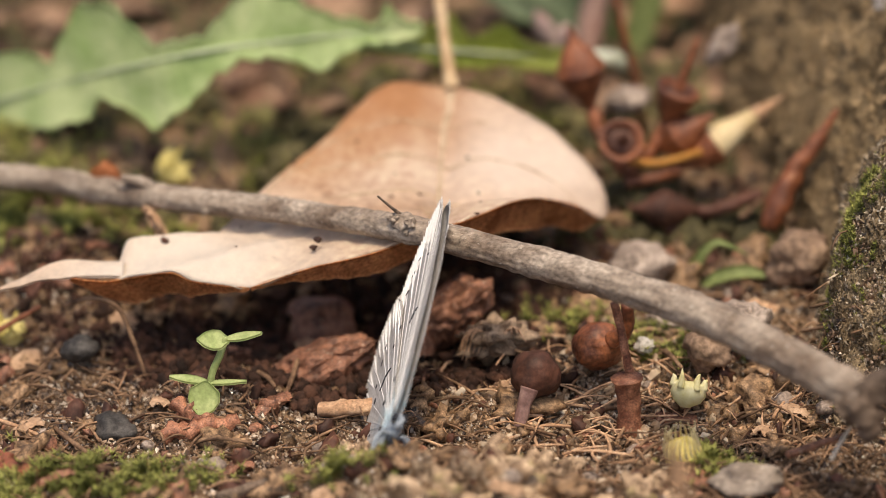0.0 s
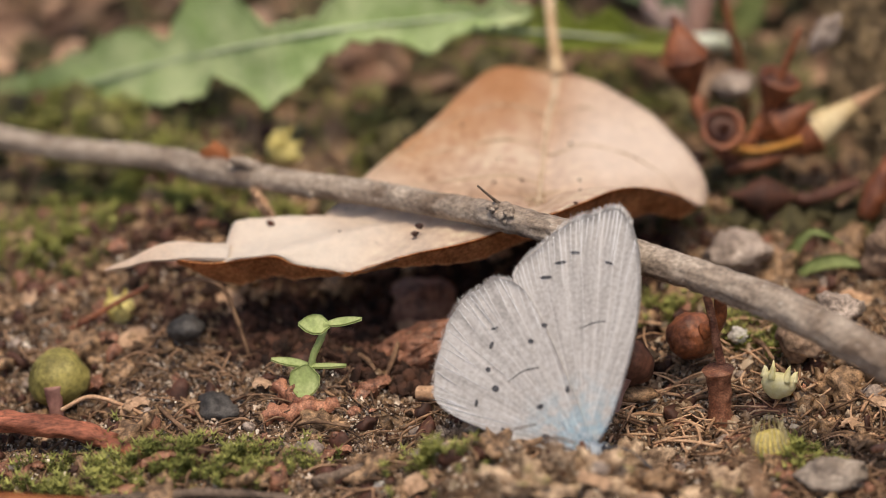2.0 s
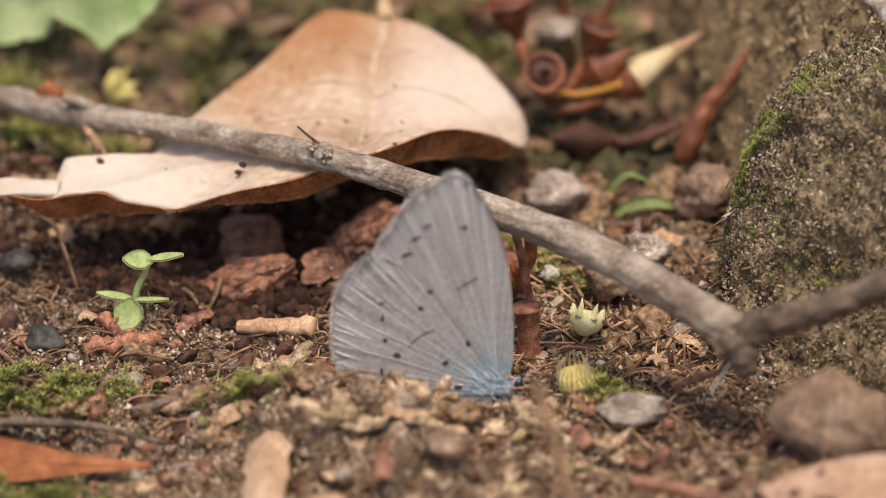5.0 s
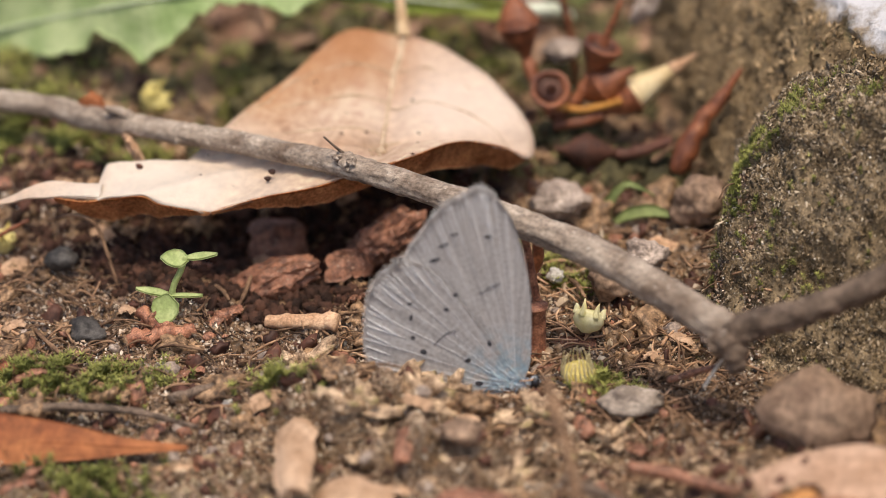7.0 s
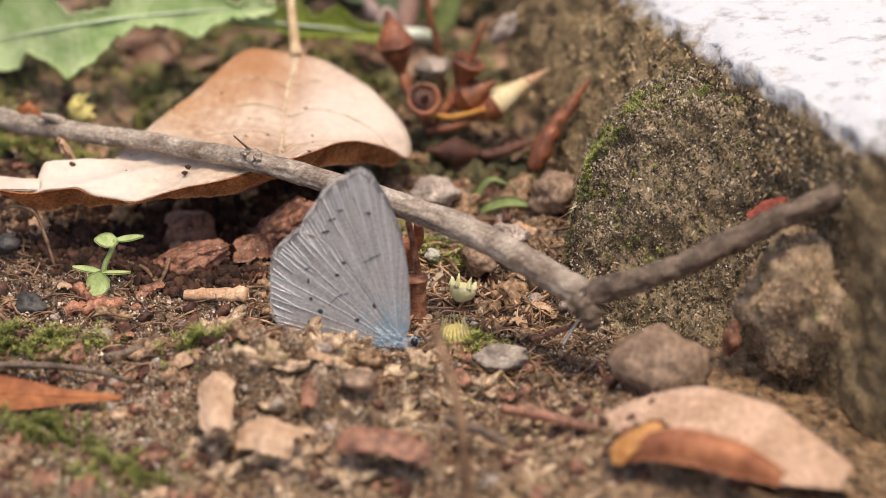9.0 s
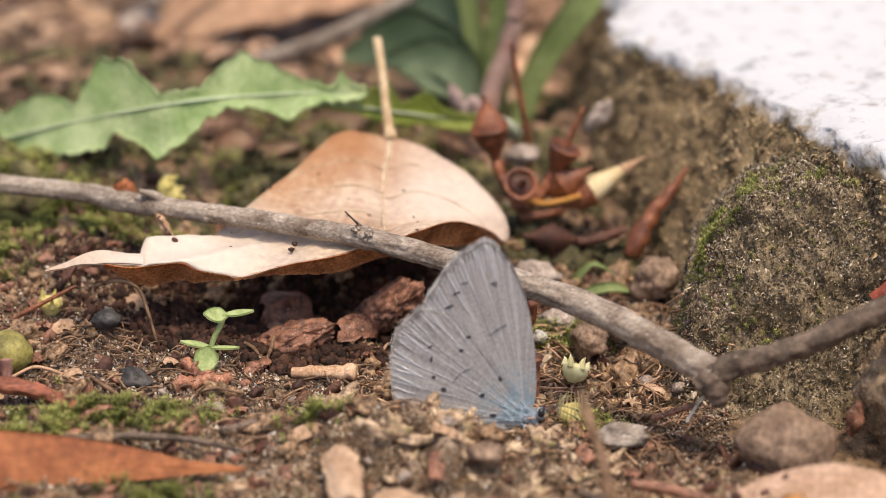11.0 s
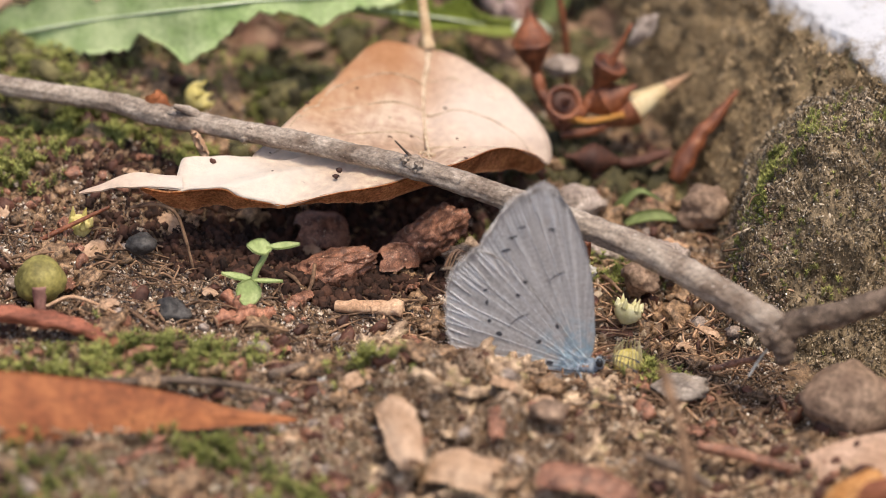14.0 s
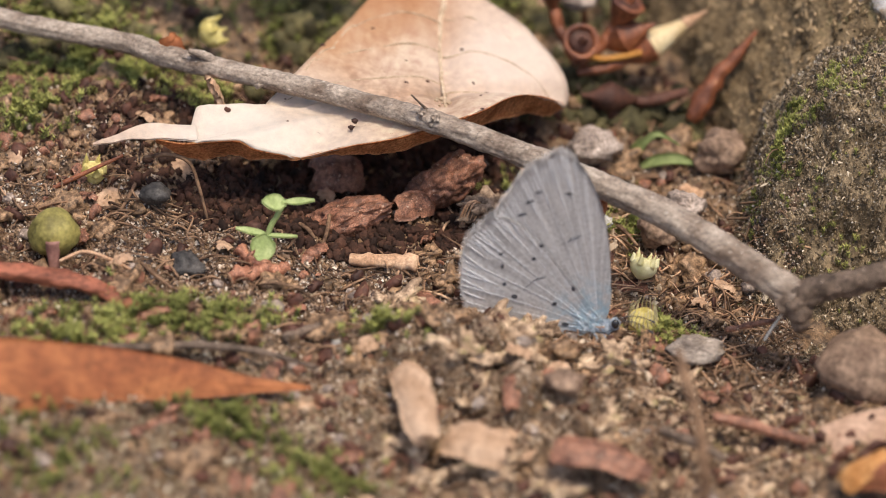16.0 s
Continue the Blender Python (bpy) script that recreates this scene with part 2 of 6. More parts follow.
def part(name, geo, mats, parent, label="", smooth=True, slots=None, at=None):
    ob = new(name, mesh_of(name, geo[0], geo[1], mats, smooth, slots))
    ob.parent = parent
    if at is not None:
        ob.matrix_basis = at
    if label:
        ob["label"] = label
    return ob


def solo(name, geo, mats, at, label, category, group="", turn=(0, 0, 0), smooth=True, slots=None, kind=""):
    ob = new(name, mesh_of(name, geo[0], geo[1], mats, smooth, slots))
    ob.matrix_basis = pose(at[0] * MM, at[1] * MM, at[2] * MM, *turn)
    return tagged(ob, label, category, group, kind)


def spline(points, n):
    """n points on a Catmull-Rom curve through the given ones."""
    p = np.asarray(points, float)
    q = np.vstack([2 * p[0] - p[1], p, 2 * p[-1] - p[-2]])
    out = []
    for s in np.linspace(0, len(p) - 1 - 1e-9, n):
        i, f = int(s), s - int(s)
        a, b, c, d = q[i:i + 4]
        out.append(0.5 * (2 * b + (c - a) * f + (2 * a - 5 * b + 4 * c - d) * f * f + (3 * b - a - 3 * c + d) * f ** 3))
    return np.array(out)


def wobble(p, size, amount, seed=0.0):
    """Vector noise of a feature size in mm at the point p."""
    v = noise.noise_vector(Vector((p[0] / size + seed, p[1] / size - seed, p[2] / size + 2 * seed)))
    return np.array(v) * amount


def tube(points, radii, segs=10, n=40, rough=0.0, size=1.0, seed=0.0, flat=1.0, ridge=0.0):
    """A tapering tube along a spline, closed at both ends."""
    c = spline(points, n)
    r = np.interp(np.linspace(0, 1, n), np.linspace(0, 1, len(radii)), radii)
    verts, faces = [], []
    up = np.array([0.1, 0.2, 1.0])
    for i in range(n):
        t = c[min(i + 1, n - 1)] - c[max(i - 1, 0)]
        t = t / (np.linalg.norm(t) + 1e-9)
        a = np.cross(t, up)
        if np.linalg.norm(a) < 0.1:
            a = np.cross(t, (1, 0, 0))
        a /= np.linalg.norm(a)
        b = np.cross(a, t)
        for k in range(segs):
            w = 2 * math.pi * k / segs
            d = math.cos(w) * a + flat * math.sin(w) * b
            p = c[i] + r[i] * d
            if ridge:
                p = p + d * r[i] * ridge * (noise.noise(Vector((3.2 * math.cos(w) + seed, 3.2 * math.sin(w), i * 0.045))) + 0.6 * noise.noise(Vector((7.5 * math.cos(w), 7.5 * math.sin(w) + seed, i * 0.11))))
            if rough:
                p = p + d * r[i] * rough * noise.noise(Vector(p / size + seed)) + wobble(c[i], size * 6, rough * r[i] * 0.5, seed)
            verts.append(p)
        for k in range(segs):
            if i:
                j = i * segs
                faces.append((j - segs + k, j - segs + (k + 1) % segs, j + (k + 1) % segs, j + k))
    verts += [c[0], c[-1]]
    m = n * segs
    for k in range(segs):
        faces.append((m, (k + 1) % segs, k))
        faces.append((m + 1, m - segs + k, m - segs + (k + 1) % segs))
    return np.array(verts), faces


BALLS = {}


def ball(level):
    if level == 0:
        return np.array([(1, 0, 0), (-1, 0, 0), (0, 1, 0), (0, -1, 0), (0, 0, 1), (0, 0, -1)], float), [(0, 2, 4), (2, 1, 4), (1, 3, 4), (3, 0, 4), (2, 0, 5), (1, 2, 5), (3, 1, 5), (0, 3, 5)]
    if level not in BALLS:
        bm = bmesh.new()
        bmesh.ops.create_icosphere(bm, subdivisions=level, radius=1.0)
        BALLS[level] = (np.array([v.co[:] for v in bm.verts]), [tuple(v.index for v in f.verts) for f in bm.faces])
        bm.free()
    return BALLS[level]


def lump(size, seed, level=3, rough=0.3, feature=0.8):
    """An irregular stone or clod with the half sizes given."""
    v, f = ball(level)
    size = np.asarray(size, float)
    out = []
    for p in v:
        k = 1 + rough * noise.noise(Vector(p / feature) + Vector((seed * 3.1, seed, 0))) + rough * 0.45 * noise.noise(Vector(p * 3.1 / feature) + Vector((seed, 0, seed * 2))) + rough * 0.22 * noise.noise(Vector(p * 7.3 / feature) + Vector((0, seed, seed)))
        out.append(p * k * size)
    return np.array(out), f


def revolve(profile, segs=20, rough=0.0, seed=0.0, lobes=0, lobe=0.0):
    """A turned form from (radius, height) pairs; lobes make ribs round it."""
    verts, faces = [], []
    for i, (r, z) in enumerate(profile):
        for k in range(segs):
            w = 2 * math.pi * k / segs
            rr = r * (1 + lobe * math.cos(lobes * w)) if lobes else r
            p = np.array([rr * math.cos(w), rr * math.sin(w), z])
            if rough:
                p += wobble(p, 0.9, rough, seed)
            verts.append(p)
            if i:
                faces.append(((i - 1) * segs + k, (i - 1) * segs + (k + 1) % segs, i * segs + (k + 1) % segs, i * segs + k))
    n = len(profile)
    for i, order in ((0, -1), (n - 1, 1)):
        faces.append(tuple(range(i * segs, (i + 1) * segs))[::order])
    return np.array(verts), faces


def join(*geos):
    verts, faces, at = [], [], 0
    for v, f in geos:
        verts.append(np.asarray(v, float))
        faces += [tuple(i + at for i in g) for g in f]
        at += len(v)
    return np.vstack(verts), faces


def moved(geo, m):
    """The geometry turned and shifted by a matrix whose shift is in mm."""
    a = np.array(m)
    return np.asarray(geo[0]) @ a[:3, :3].T + a[:3, 3], geo[1]


def place(x, y, z, rx=0, ry=0, rz=0):
    return pose(x, y, z, rx, ry, rz)


def sheet(grid, thickness, lift=(0, 0, 1), closed=False):
    """A thin plate from a grid of points (rows x columns x 3); closed: its columns run round. Returns geometry and slots: 0 top, 1 below."""
    g = np.asarray(grid, float)
    r, c = g.shape[:2]
    du = np.gradient(g, axis=0)
    dv = (np.roll(g, -1, 1) - np.roll(g, 1, 1)) / 2 if closed else np.gradient(g, axis=1)
    nrm = np.cross(dv, du)
    nrm /= np.linalg.norm(nrm, axis=-1, keepdims=True) + 1e-9
    if (nrm * np.array(lift)).sum() < 0:
        nrm = -nrm
    top, low = (g + nrm * thickness / 2).reshape(-1, 3), (g - nrm * thickness / 2).reshape(-1, 3)
    verts = np.vstack([top, low])
    k = r * c
    faces, slots = [], []
    for i in range(r - 1):
        for j in range(c if closed else c - 1):
            n = (j + 1) % c
            q = (i * c + j, i * c + n, (i + 1) * c + n, (i + 1) * c + j)
            faces += [q, tuple(v + k for v in q[::-1])]
            slots += [0, 1]
    if closed:
        rim = [(r - 1) * c + j for j in range(c)]
    else:
        rim = [j for j in range(c)] + [i * c + c - 1 for i in range(1, r)] + [(r - 1) * c + j for j in range(c - 2, -1, -1)] + [i * c for i in range(r - 2, 0, -1)]
    for p, q in zip(rim, rim[1:] + rim[:1]):
        faces.append((p, q, q + k, p + k))
        slots.append(0)
    return (verts, faces), slots


# ---- ground ----
HUMPS = [(-15.0, -7.2, 7.0, 4.4, 3.5), (-8.0, -12.8, 6.5, 5.0, 3.1), (-22.0, -6.0, 3.5, 3.0, 0.9), (-37.0, -6.0, 8.0, 3.0, 1.3), (-43.0, 18.0, 6.0, 5.0, 2.4), (-1.0, -7.0, 5.0, 3.0, 0.9),
         (-33.0, 4.0, 6.0, 3.0, 0.2), (-48.5, 2.0, 4.5, 3.5, -2.0), (-22.0, 16.5, 11.0, 5.5, -3.4), (6.0, 3.0, 4.0, 3.0, -1.2), (-46.0, 35.0, 12.0, 8.0, 2.0), (19.5, -17.0, 10.0, 9.0, 4.4)]


def smooth_clip(v, lo, hi):
    return max(lo, min(hi, v))


def base_z(x, y):
    z = -0.6 - 0.093 * smooth_clip(x, -60, 40) + 0.184 * smooth_clip(y, -70, 46)
    for hx, hy, wx, wy, h in HUMPS:
        d = ((x - hx) / wx) ** 2 + ((y - hy) / wy) ** 2
        if d < 9:
            z += h * math.exp(-d)
    return z


def ground_z(x, y):
    z = base_z(x, y)
    if abs(x) > 150 or abs(y) > 200:
        return z
    return z + 0.9 * noise.noise(Vector((x / 7.0, y / 7.0, 1.7))) + 0.55 * noise.noise(Vector((x / 2.6, y / 2.6, 5.1)))


def crumbly_z(x, y):
    """The soil with its small relief: crumbs everywhere, clods and pits on the mound."""
    z = ground_z(x, y)
    if not (-70 < x < 40 and -48 < y < 90):
        return z
    z += 0.4 * noise.noise(Vector((x / 2.1, y / 1.7, 4.9))) + 0.55 * (abs(noise.noise(Vector((x / 1.5, y / 1.2, 9.3)))) - 0.25) + 0.35 * (abs(noise.noise(Vector((x / 0.55, y / 0.5, 3.3)))) - 0.25)
    heap = math.exp(-(((x + 12.0) / 12.0) ** 2 + ((y + 11.5) / 7.0) ** 2) ** 2)
    if heap > 0.02:
        clods = abs(noise.noise(Vector((x / 2.9, y / 2.3, 6.1)))) * 2.0 - 0.75
        small = abs(noise.noise(Vector((x / 1.2, y / 1.0, 2.7)))) * 1.6 - 0.5
        z += heap * (2.3 * clods + 0.3 * small)
    return z


def make_ground():
    def axis(lo, hi, step):
        mid = np.arange(lo, hi + step, step)
        out = np.geomspace(2.0, 40000.0, 26)
        return np.concatenate([(lo - out)[::-1], mid, hi + out])

    xs, ys = axis(-62, 34, 0.24), axis(-40, 62, 0.27)
    verts = []
    for y in ys:
        for x in xs:
            verts.append((x, y, crumbly_z(x, y)))
    c = len(xs)
    i, j = np.meshgrid(np.arange(len(ys) - 1), np.arange(c - 1), indexing="ij")
    a = (i * c + j).ravel()
    faces = np.stack([a, a + 1, a + c + 1, a + c], 1)
    solo("ground", (np.array(verts), faces), SOIL, (0, 0, 0), "damp brown sandy soil with crumbs and litter", "ground", kind="structure")


make_ground()


# ---- kerb and rubble ----
KERB_POINTS = []


def make_kerb():
    ys = np.concatenate([np.linspace(-400, -20, 20)[:-1], np.arange(-20, 80, 0.5), np.linspace(80, 900, 24)])
    us = np.concatenate([np.linspace(0, 1, 44), 1 + np.array([0.02, 0.05, 0.09]), np.linspace(1.15, 3.0, 34), np.geomspace(3.3, 80, 12)])
    verts = []
    for y in ys:
        xt = float(np.interp(y, [-400, 8.6, 21.6, 33.8, 42.7, 60, 900], [298, 26.5, 19.2, 12.6, 4.6, 3.0, -20]))
        xb = float(np.interp(y, [-400, 8.0, 15.0, 18.6, 26.3, 38.3, 54.0, 900], [292, 23.0, 13.5, 9.2, 6.6, 1.8, -0.8, -26]))
        zb = base_z(xb, y) - 1.5
        for u in us:
            if u <= 1:
                p = np.array([xb + (xt - xb) * u ** 1.25, y, zb + (19.6 - zb) * u])
                w = 0.9
            else:
                p = np.array([xt + (u - 1) * 14.0, y, 19.7])
                w = 0.22
            if -30 < y < 90 and u < 4:
                edge = math.exp(-((u - 1) / 0.12) ** 2)
                k = noise.fractal(Vector(p / 1.5), 0.7, 2.2, 5) * w * 0.9 + noise.noise(Vector(p / 6.0)) * w * 1.1
                p += np.array([-k * (0.8 if u <= 1 else 0), 0, k * (0.25 if u <= 1 else 0.8)])
                p[2] -= edge * (0.5 + 0.9 * noise.noise(Vector(p / 3.2)))
            verts.append(p)
            if -5 < y < 60 and 0.15 < u < 0.93:
                KERB_POINTS.append(p)
    c = len(us)
    faces = [(i * c + j, i * c + j + 1, (i + 1) * c + j + 1, (i + 1) * c + j) for i in range(len(ys) - 1) for j in range(c - 1)]
    solo("kerb", (np.array(verts), faces), KERB, (0, 0, 0), "low rough concrete kerb with worn white painted top", "kerb", kind="structure")


make_kerb()


def rubble_z(x, y):
    top = float(np.interp(x, [7.5, 9.2, 11.0, 15.0, 20, 27, 60], [-1.0, 4.5, 10.5, 15.0, 16.4, 15.6, 15.0]))
    foot = base_z(x, y) - 0.8
    s = smooth_clip((y - 1.5 + 0.06 * x) / 10.5, 0, 1)
    s = s * s * (3 - 2 * s)
    back = smooth_clip((24.0 - y) / 5.0, 0, 1)
    return foot + max(0.0, top - foot) * s * back


RUBBLE_POINTS = []


def make_rubble():
    xs, ys = np.arange(7.0, 40, 0.24), np.arange(-2, 24.5, 0.24)
    verts = []
    for y in ys:
        for x in xs:
            p = np.array([x, y, rubble_z(x, y)])
            q = Vector(p / 1.3)
            k = noise.fractal(Vector(p / 3.0), 0.9, 2.1, 5)
            p += np.array([-0.7, -0.9, 0.7]) * k * 0.9 + wobble(p, 0.6, 0.22)
            verts.append(p)
    c = len(xs)
    RUBBLE_POINTS.extend(verts)
    faces = [(i * c + j, i * c + j + 1, (i + 1) * c + j + 1, (i + 1) * c + j) for i in range(len(ys) - 1) for j in range(c - 1)]
    solo("rubble_mound", (np.array(verts), faces), RUBBLE, (0, 0, 0), "coarse mossy mortar rubble heaped against the kerb", "rubble", kind="structure")


make_rubble()


# ---- the twig ----
def make_twig():
    o = np.array([-9.0, 5.9, 11.2])
    ob = thing("twig", o, "grey-brown forked dry twig lying across the leaf", "twig")
    main = np.array([(-62, 29, 13.0), (-50.4, 23.5, 13.0), (-42.6, 21.0, 12.9), (-38.2, 18.5, 12.8), (-27.3, 14.5, 12.5), (-17.8, 9.9, 12.4), (-10, 6.2, 11.4), (-0.5, 1.5, 9.9), (6.5, -2.5, 7.7), (11.6, -5.0, 5.4)])
    part("stem", tube(main - o, [0.95, 0.85, 0.85, 0.95, 0.85, 0.85, 0.95, 1.05, 1.15, 1.2, 1.3], 44, 460, 0.1, 0.7, 1.0, ridge=0.1), BARK, ob)
    part("side_branch", tube(np.array([(10.4, -5.2, 4.6), (12.5, -5.2, 5.9), (18, -5, 7.4), (25.8, -4, 10.6), (42, -2, 17)]) - o, [1.1, 1.1, 0.95, 1.0, 0.9], 30, 150, 0.22, 0.8, 4.0, ridge=0.12), DARK_BARK, ob, "darker brown side branch")
    part("broken_end", tube(np.array([(11.2, -5.2, 5.4), (11.8, -5.8, 4.2), (11.9, -6.2, 2.9)]) - o, [1.2, 1.0, 0.5], 16, 24, 0.4, 0.5, 2.0, ridge=0.2), DARK_BARK, ob)

    def at(x, y, z):
        return pose((x - o[0]) * MM, (y - o[1]) * MM, (z - o[2]) * MM)

    part("knot", lump((0.9, 0.8, 0.75), 4, 3, 0.5), BARK, ob, at=at(-17.6, 9.6, 12.9))
    for x, y, z, r, k in ((-37.6, 18.2, 13.4, 0.55, 2), (-25.6, 13.6, 13.0, 0.45, 5), (-13.6, 7.6, 12.4, 0.5, 8), (-46.0, 22.0, 13.2, 0.5, 11), (3.6, -0.9, 9.6, 0.45, 14)):
        part("bark_scar", lump((r * 1.3, r, r * 0.7), k, 3, 0.6), BARK, ob, at=at(x, y, z))
    for x, y, z, k in ((-17.0, 8.8, 13.1, 1), (-18.3, 9.3, 13.3, 2), (-17.4, 8.9, 12.6, 3), (-31.0, 15.4, 13.0, 4), (-31.6, 15.2, 12.4, 5)):
        part("bark_flake", lump((0.34, 0.24, 0.26), k, 3, 1.1), BARK, ob, at=at(x, y, z))
    part("spur", tube(np.array([(-17.7, 9.6, 13.4), (-18.4, 9.4, 14.2), (-19.1, 9.3, 15.0)]) - o, [0.16, 0.1, 0.08], 6, 12), DARK_BARK, ob, "thin dark spur")
    part("stub", tube(np.array([(-35.5, 17.4, 13.3), (-36.3, 17.4, 13.9), (-37.4, 17.3, 14.3)]) - o, [0.5, 0.4, 0.2], 8, 12, 0.3, 0.4), BARK, ob)
    return ob


make_twig()


# ---- the large dry leaf ----
def make_dry_leaf():
    ob = thing("dry_leaf", (-22, 15, 10.5), "pale tan curled dry leaf with upright petiole", "leaf")
    rim = np.array([(-16.3, 29.6, 14.6), (-20.7, 29.0, 15.2), (-24.1, 25.0, 13.6), (-28.6, 18.0, 12.1), (-30.4, 15.8, 11.1), (-31.4, 14.6, 10.9), (-32.6, 13.7, 11.1), (-34.4, 13.0, 11.5), (-35.8, 12.7, 11.6),
                    (-36.45, 12.5, 11.6), (-36.7, 12.0, 11.3), (-36.9, 10.8, 10.7), (-36.8, 9.5, 10.6), (-36.6, 8.3, 10.7), (-35.8, 8.2, 10.9), (-33.1, 8.2, 11.1), (-31.7, 8.0, 10.5), (-29.4, 8.0, 10.0), (-27.9, 8.0, 9.7),
                    (-24.0, 8.5, 10.6), (-19.8, 9.5, 11.0), (-14.1, 12.0, 11.8), (-10.4, 16.0, 11.5),
                    (-7.6, 19.0, 9.7), (-5.9, 22.5, 7.1), (-6.2, 24.2, 9.2), (-9.2, 27.0, 11.8), (-12.8, 29.0, 13.6), (-16.3, 29.6, 14.6)])
    n, rings = 280, 26
    edge = spline(rim, n + 1)[:-1]
    centre = np.array([-20.0, 15.5, 11.3])
    grid = []
    for i in range(rings):
        k = 0.004 + 0.996 * i / (rings - 1)
        row = []
        for j in range(n):
            e = edge[j]
            p = centre + (e - centre) * k
            p[2] = centre[2] + (e[2] - centre[2]) * k ** 1.7
            p[2] -= 0.75 * math.exp(-((p[0] + 16.2) / 1.3) ** 2) * smooth_clip((p[1] - 9) / 6, 0, 1) * smooth_clip((30.5 - p[1]) / 5, 0, 1)
            ridge = float(np.interp(p[0], [-36, -32.4, -29.7, -28, -25.5, -22], [12.5, 13.6, 13.5, 13.0, 12.0, 10.5]))
            p[2] -= 0.55 * math.exp(-((p[1] - ridge - 0.9) / 0.75) ** 2) * smooth_clip((-22.5 - p[0]) / 4, 0, 1) * smooth_clip((p[0] + 33) / 2, 0, 1)
            p[2] += 0.22 * noise.noise(Vector((p[0] / 3.5, p[1] / 3.5, 0.3))) * k + 0.1 * noise.noise(Vector((p[0] / 1.2, p[1] / 1.2, 2))) * k
            row.append(p)
        grid.append(row)
    geo, slots = sheet(np.array(grid), 0.2, closed=True)
    v = geo[0] - np.array([-22, 15, 10.5])
    part("blade", (v, geo[1]), [DRY_TOP, DRY_UNDER], ob, slots=slots)
    o = np.array([-22, 15, 10.5])
    # the narrow tip that curls over beside the notch
    crest = spline([(-36.5, 10.8, 10.75), (-38.2, 10.2, 11.2), (-40.1, 9.4, 11.8), (-42.3, 8.7, 11.3), (-44.7, 8.1, 10.5)], 50)
    lower = spline([(-36.2, 8.3, 10.75), (-38.8, 8.1, 11.1), (-40.6, 8.0, 11.1), (-42.5, 7.9, 10.9), (-44.7, 7.9, 10.45)], 50)
    lip = [[c + (q - c) * f + np.array([0, 0, 0.25 * math.sin(math.pi * f)]) * (1 - i / 49) + wobble(c, 2.0, 0.12) for f in np.linspace(0, 1, 9)] for i, (c, q) in enumerate(zip(crest, lower))]
    geo, slots = sheet(np.array(lip), 0.18)
    part("tip", (geo[0] - o, geo[1]), [DRY_TOP, DRY_UNDER], ob, slots=slots)
    margin = material("rolled_margin", (0.34, 0.13, 0.05), (0.70, 0.33, 0.14), 2.0, 0.7, 0.6, 0.7, third=(0.12, 0.05, 0.027), third_feature=0.8, third_cut=0.66, translucent=0.5)
    for edge_line, drops in (([(-39.6, 8.0, 11.1), (-37.6, 8.1, 10.7), (-35.8, 8.2, 10.8), (-33.1, 8.2, 11.0), (-31.7, 8.0, 10.4), (-29.4, 8.0, 9.9), (-28.0, 8.0, 9.7)], [0.05, 1.5, 2.3, 2.0, 1.3, 0.5, 0.1]),
                             (rim[18:25], [0.2, 1.1, 1.8, 1.7, 2.9, 2.6, 0.1])):
        front = spline(edge_line, 70)
        drop = np.interp(np.linspace(0, 1, 70), np.linspace(0, 1, len(drops)), drops)
        under = [[q + np.array([0, 0.6 * f * d, -f * d]) + wobble(q, 2.0, 0.2 * f) + wobble(q, 0.5, 0.12 * f) for f in np.linspace(0, 1, 7)] for q, d in zip(front, drop)]
        flap, _ = sheet(np.array(under), 0.15, (0, -1, 0))
        part("curled_edge", (flap[0] - o, flap[1]), margin, ob, "dark red-brown rolled margin")
    for x, y, z, k in ((-23.6, 11.0, 11.5, 1), (-23.9, 10.5, 11.2, 2), (-34.0, 12.4, 11.55, 3)):
        part("speck", moved(lump((0.26, 0.2, 0.22), k, 2, 0.5), place(x - o[0], y - o[1], z - o[2])), NUT_DARK, ob, "small dark seed stuck to the blade")
    cells = np.array(grid).reshape(-1, 3)

    def on_blade(x, y):
        return np.array([x, y, cells[np.argmin((cells[:, 0] - x) ** 2 + (cells[:, 1] - y) ** 2)][2] + 0.1])

    for a, b in (((-16.6, 26.0), (-23.6, 24.2)), ((-16.6, 23.0), (-27.0, 19.4)), ((-16.5, 19.0), (-29.6, 15.2)), ((-16.3, 26.5), (-10.6, 25.4)), ((-16.4, 22.5), (-7.4, 22.0)), ((-16.2, 18.0), (-9.6, 17.6)), ((-23.6, 24.2), (-25.6, 21.2)), ((-25.4, 21.2), (-27.8, 18.2))):
        line = [on_blade(*(np.array(a) + (np.array(b) - np.array(a)) * f + np.array([0, 0.7 * math.sin(math.pi * f)]))) - o for f in np.linspace(0, 1, 9)]
        part("side_vein", tube(line, [0.12, 0.09, 0.05], 6, 40, 0.3, 0.5, flat=0.6), DRY_RIB, ob)
    rnd = random.Random(77)
    for _ in range(16):
        x, y = rnd.uniform(-34, -8), rnd.uniform(9.5, 28)
        q = cells[np.argmin((cells[:, 0] - x) ** 2 + (cells[:, 1] - y) ** 2)]
        r = rnd.uniform(0.07, 0.19)
        part("speck", moved(lump((r * 1.3, r, 0.06), x, 2, 0.5), place(*(q - o + np.array([0, 0, 0.1])))), NUT_DARK, ob)
    for k in range(30):
        q = on_blade(-16.4 + rnd.gauss(0, 0.35), 9.8 + 9 * rnd.random() ** 1.6)
        r = rnd.uniform(0.1, 0.24)
        part("crumb", moved(lump((r * 1.2, r, r * 0.8), k, 2, 0.6), place(*(q - o + np.array([0, 0, 0.12])))), DRY_RIB, ob, "grain of dry soil stuck along the midrib")
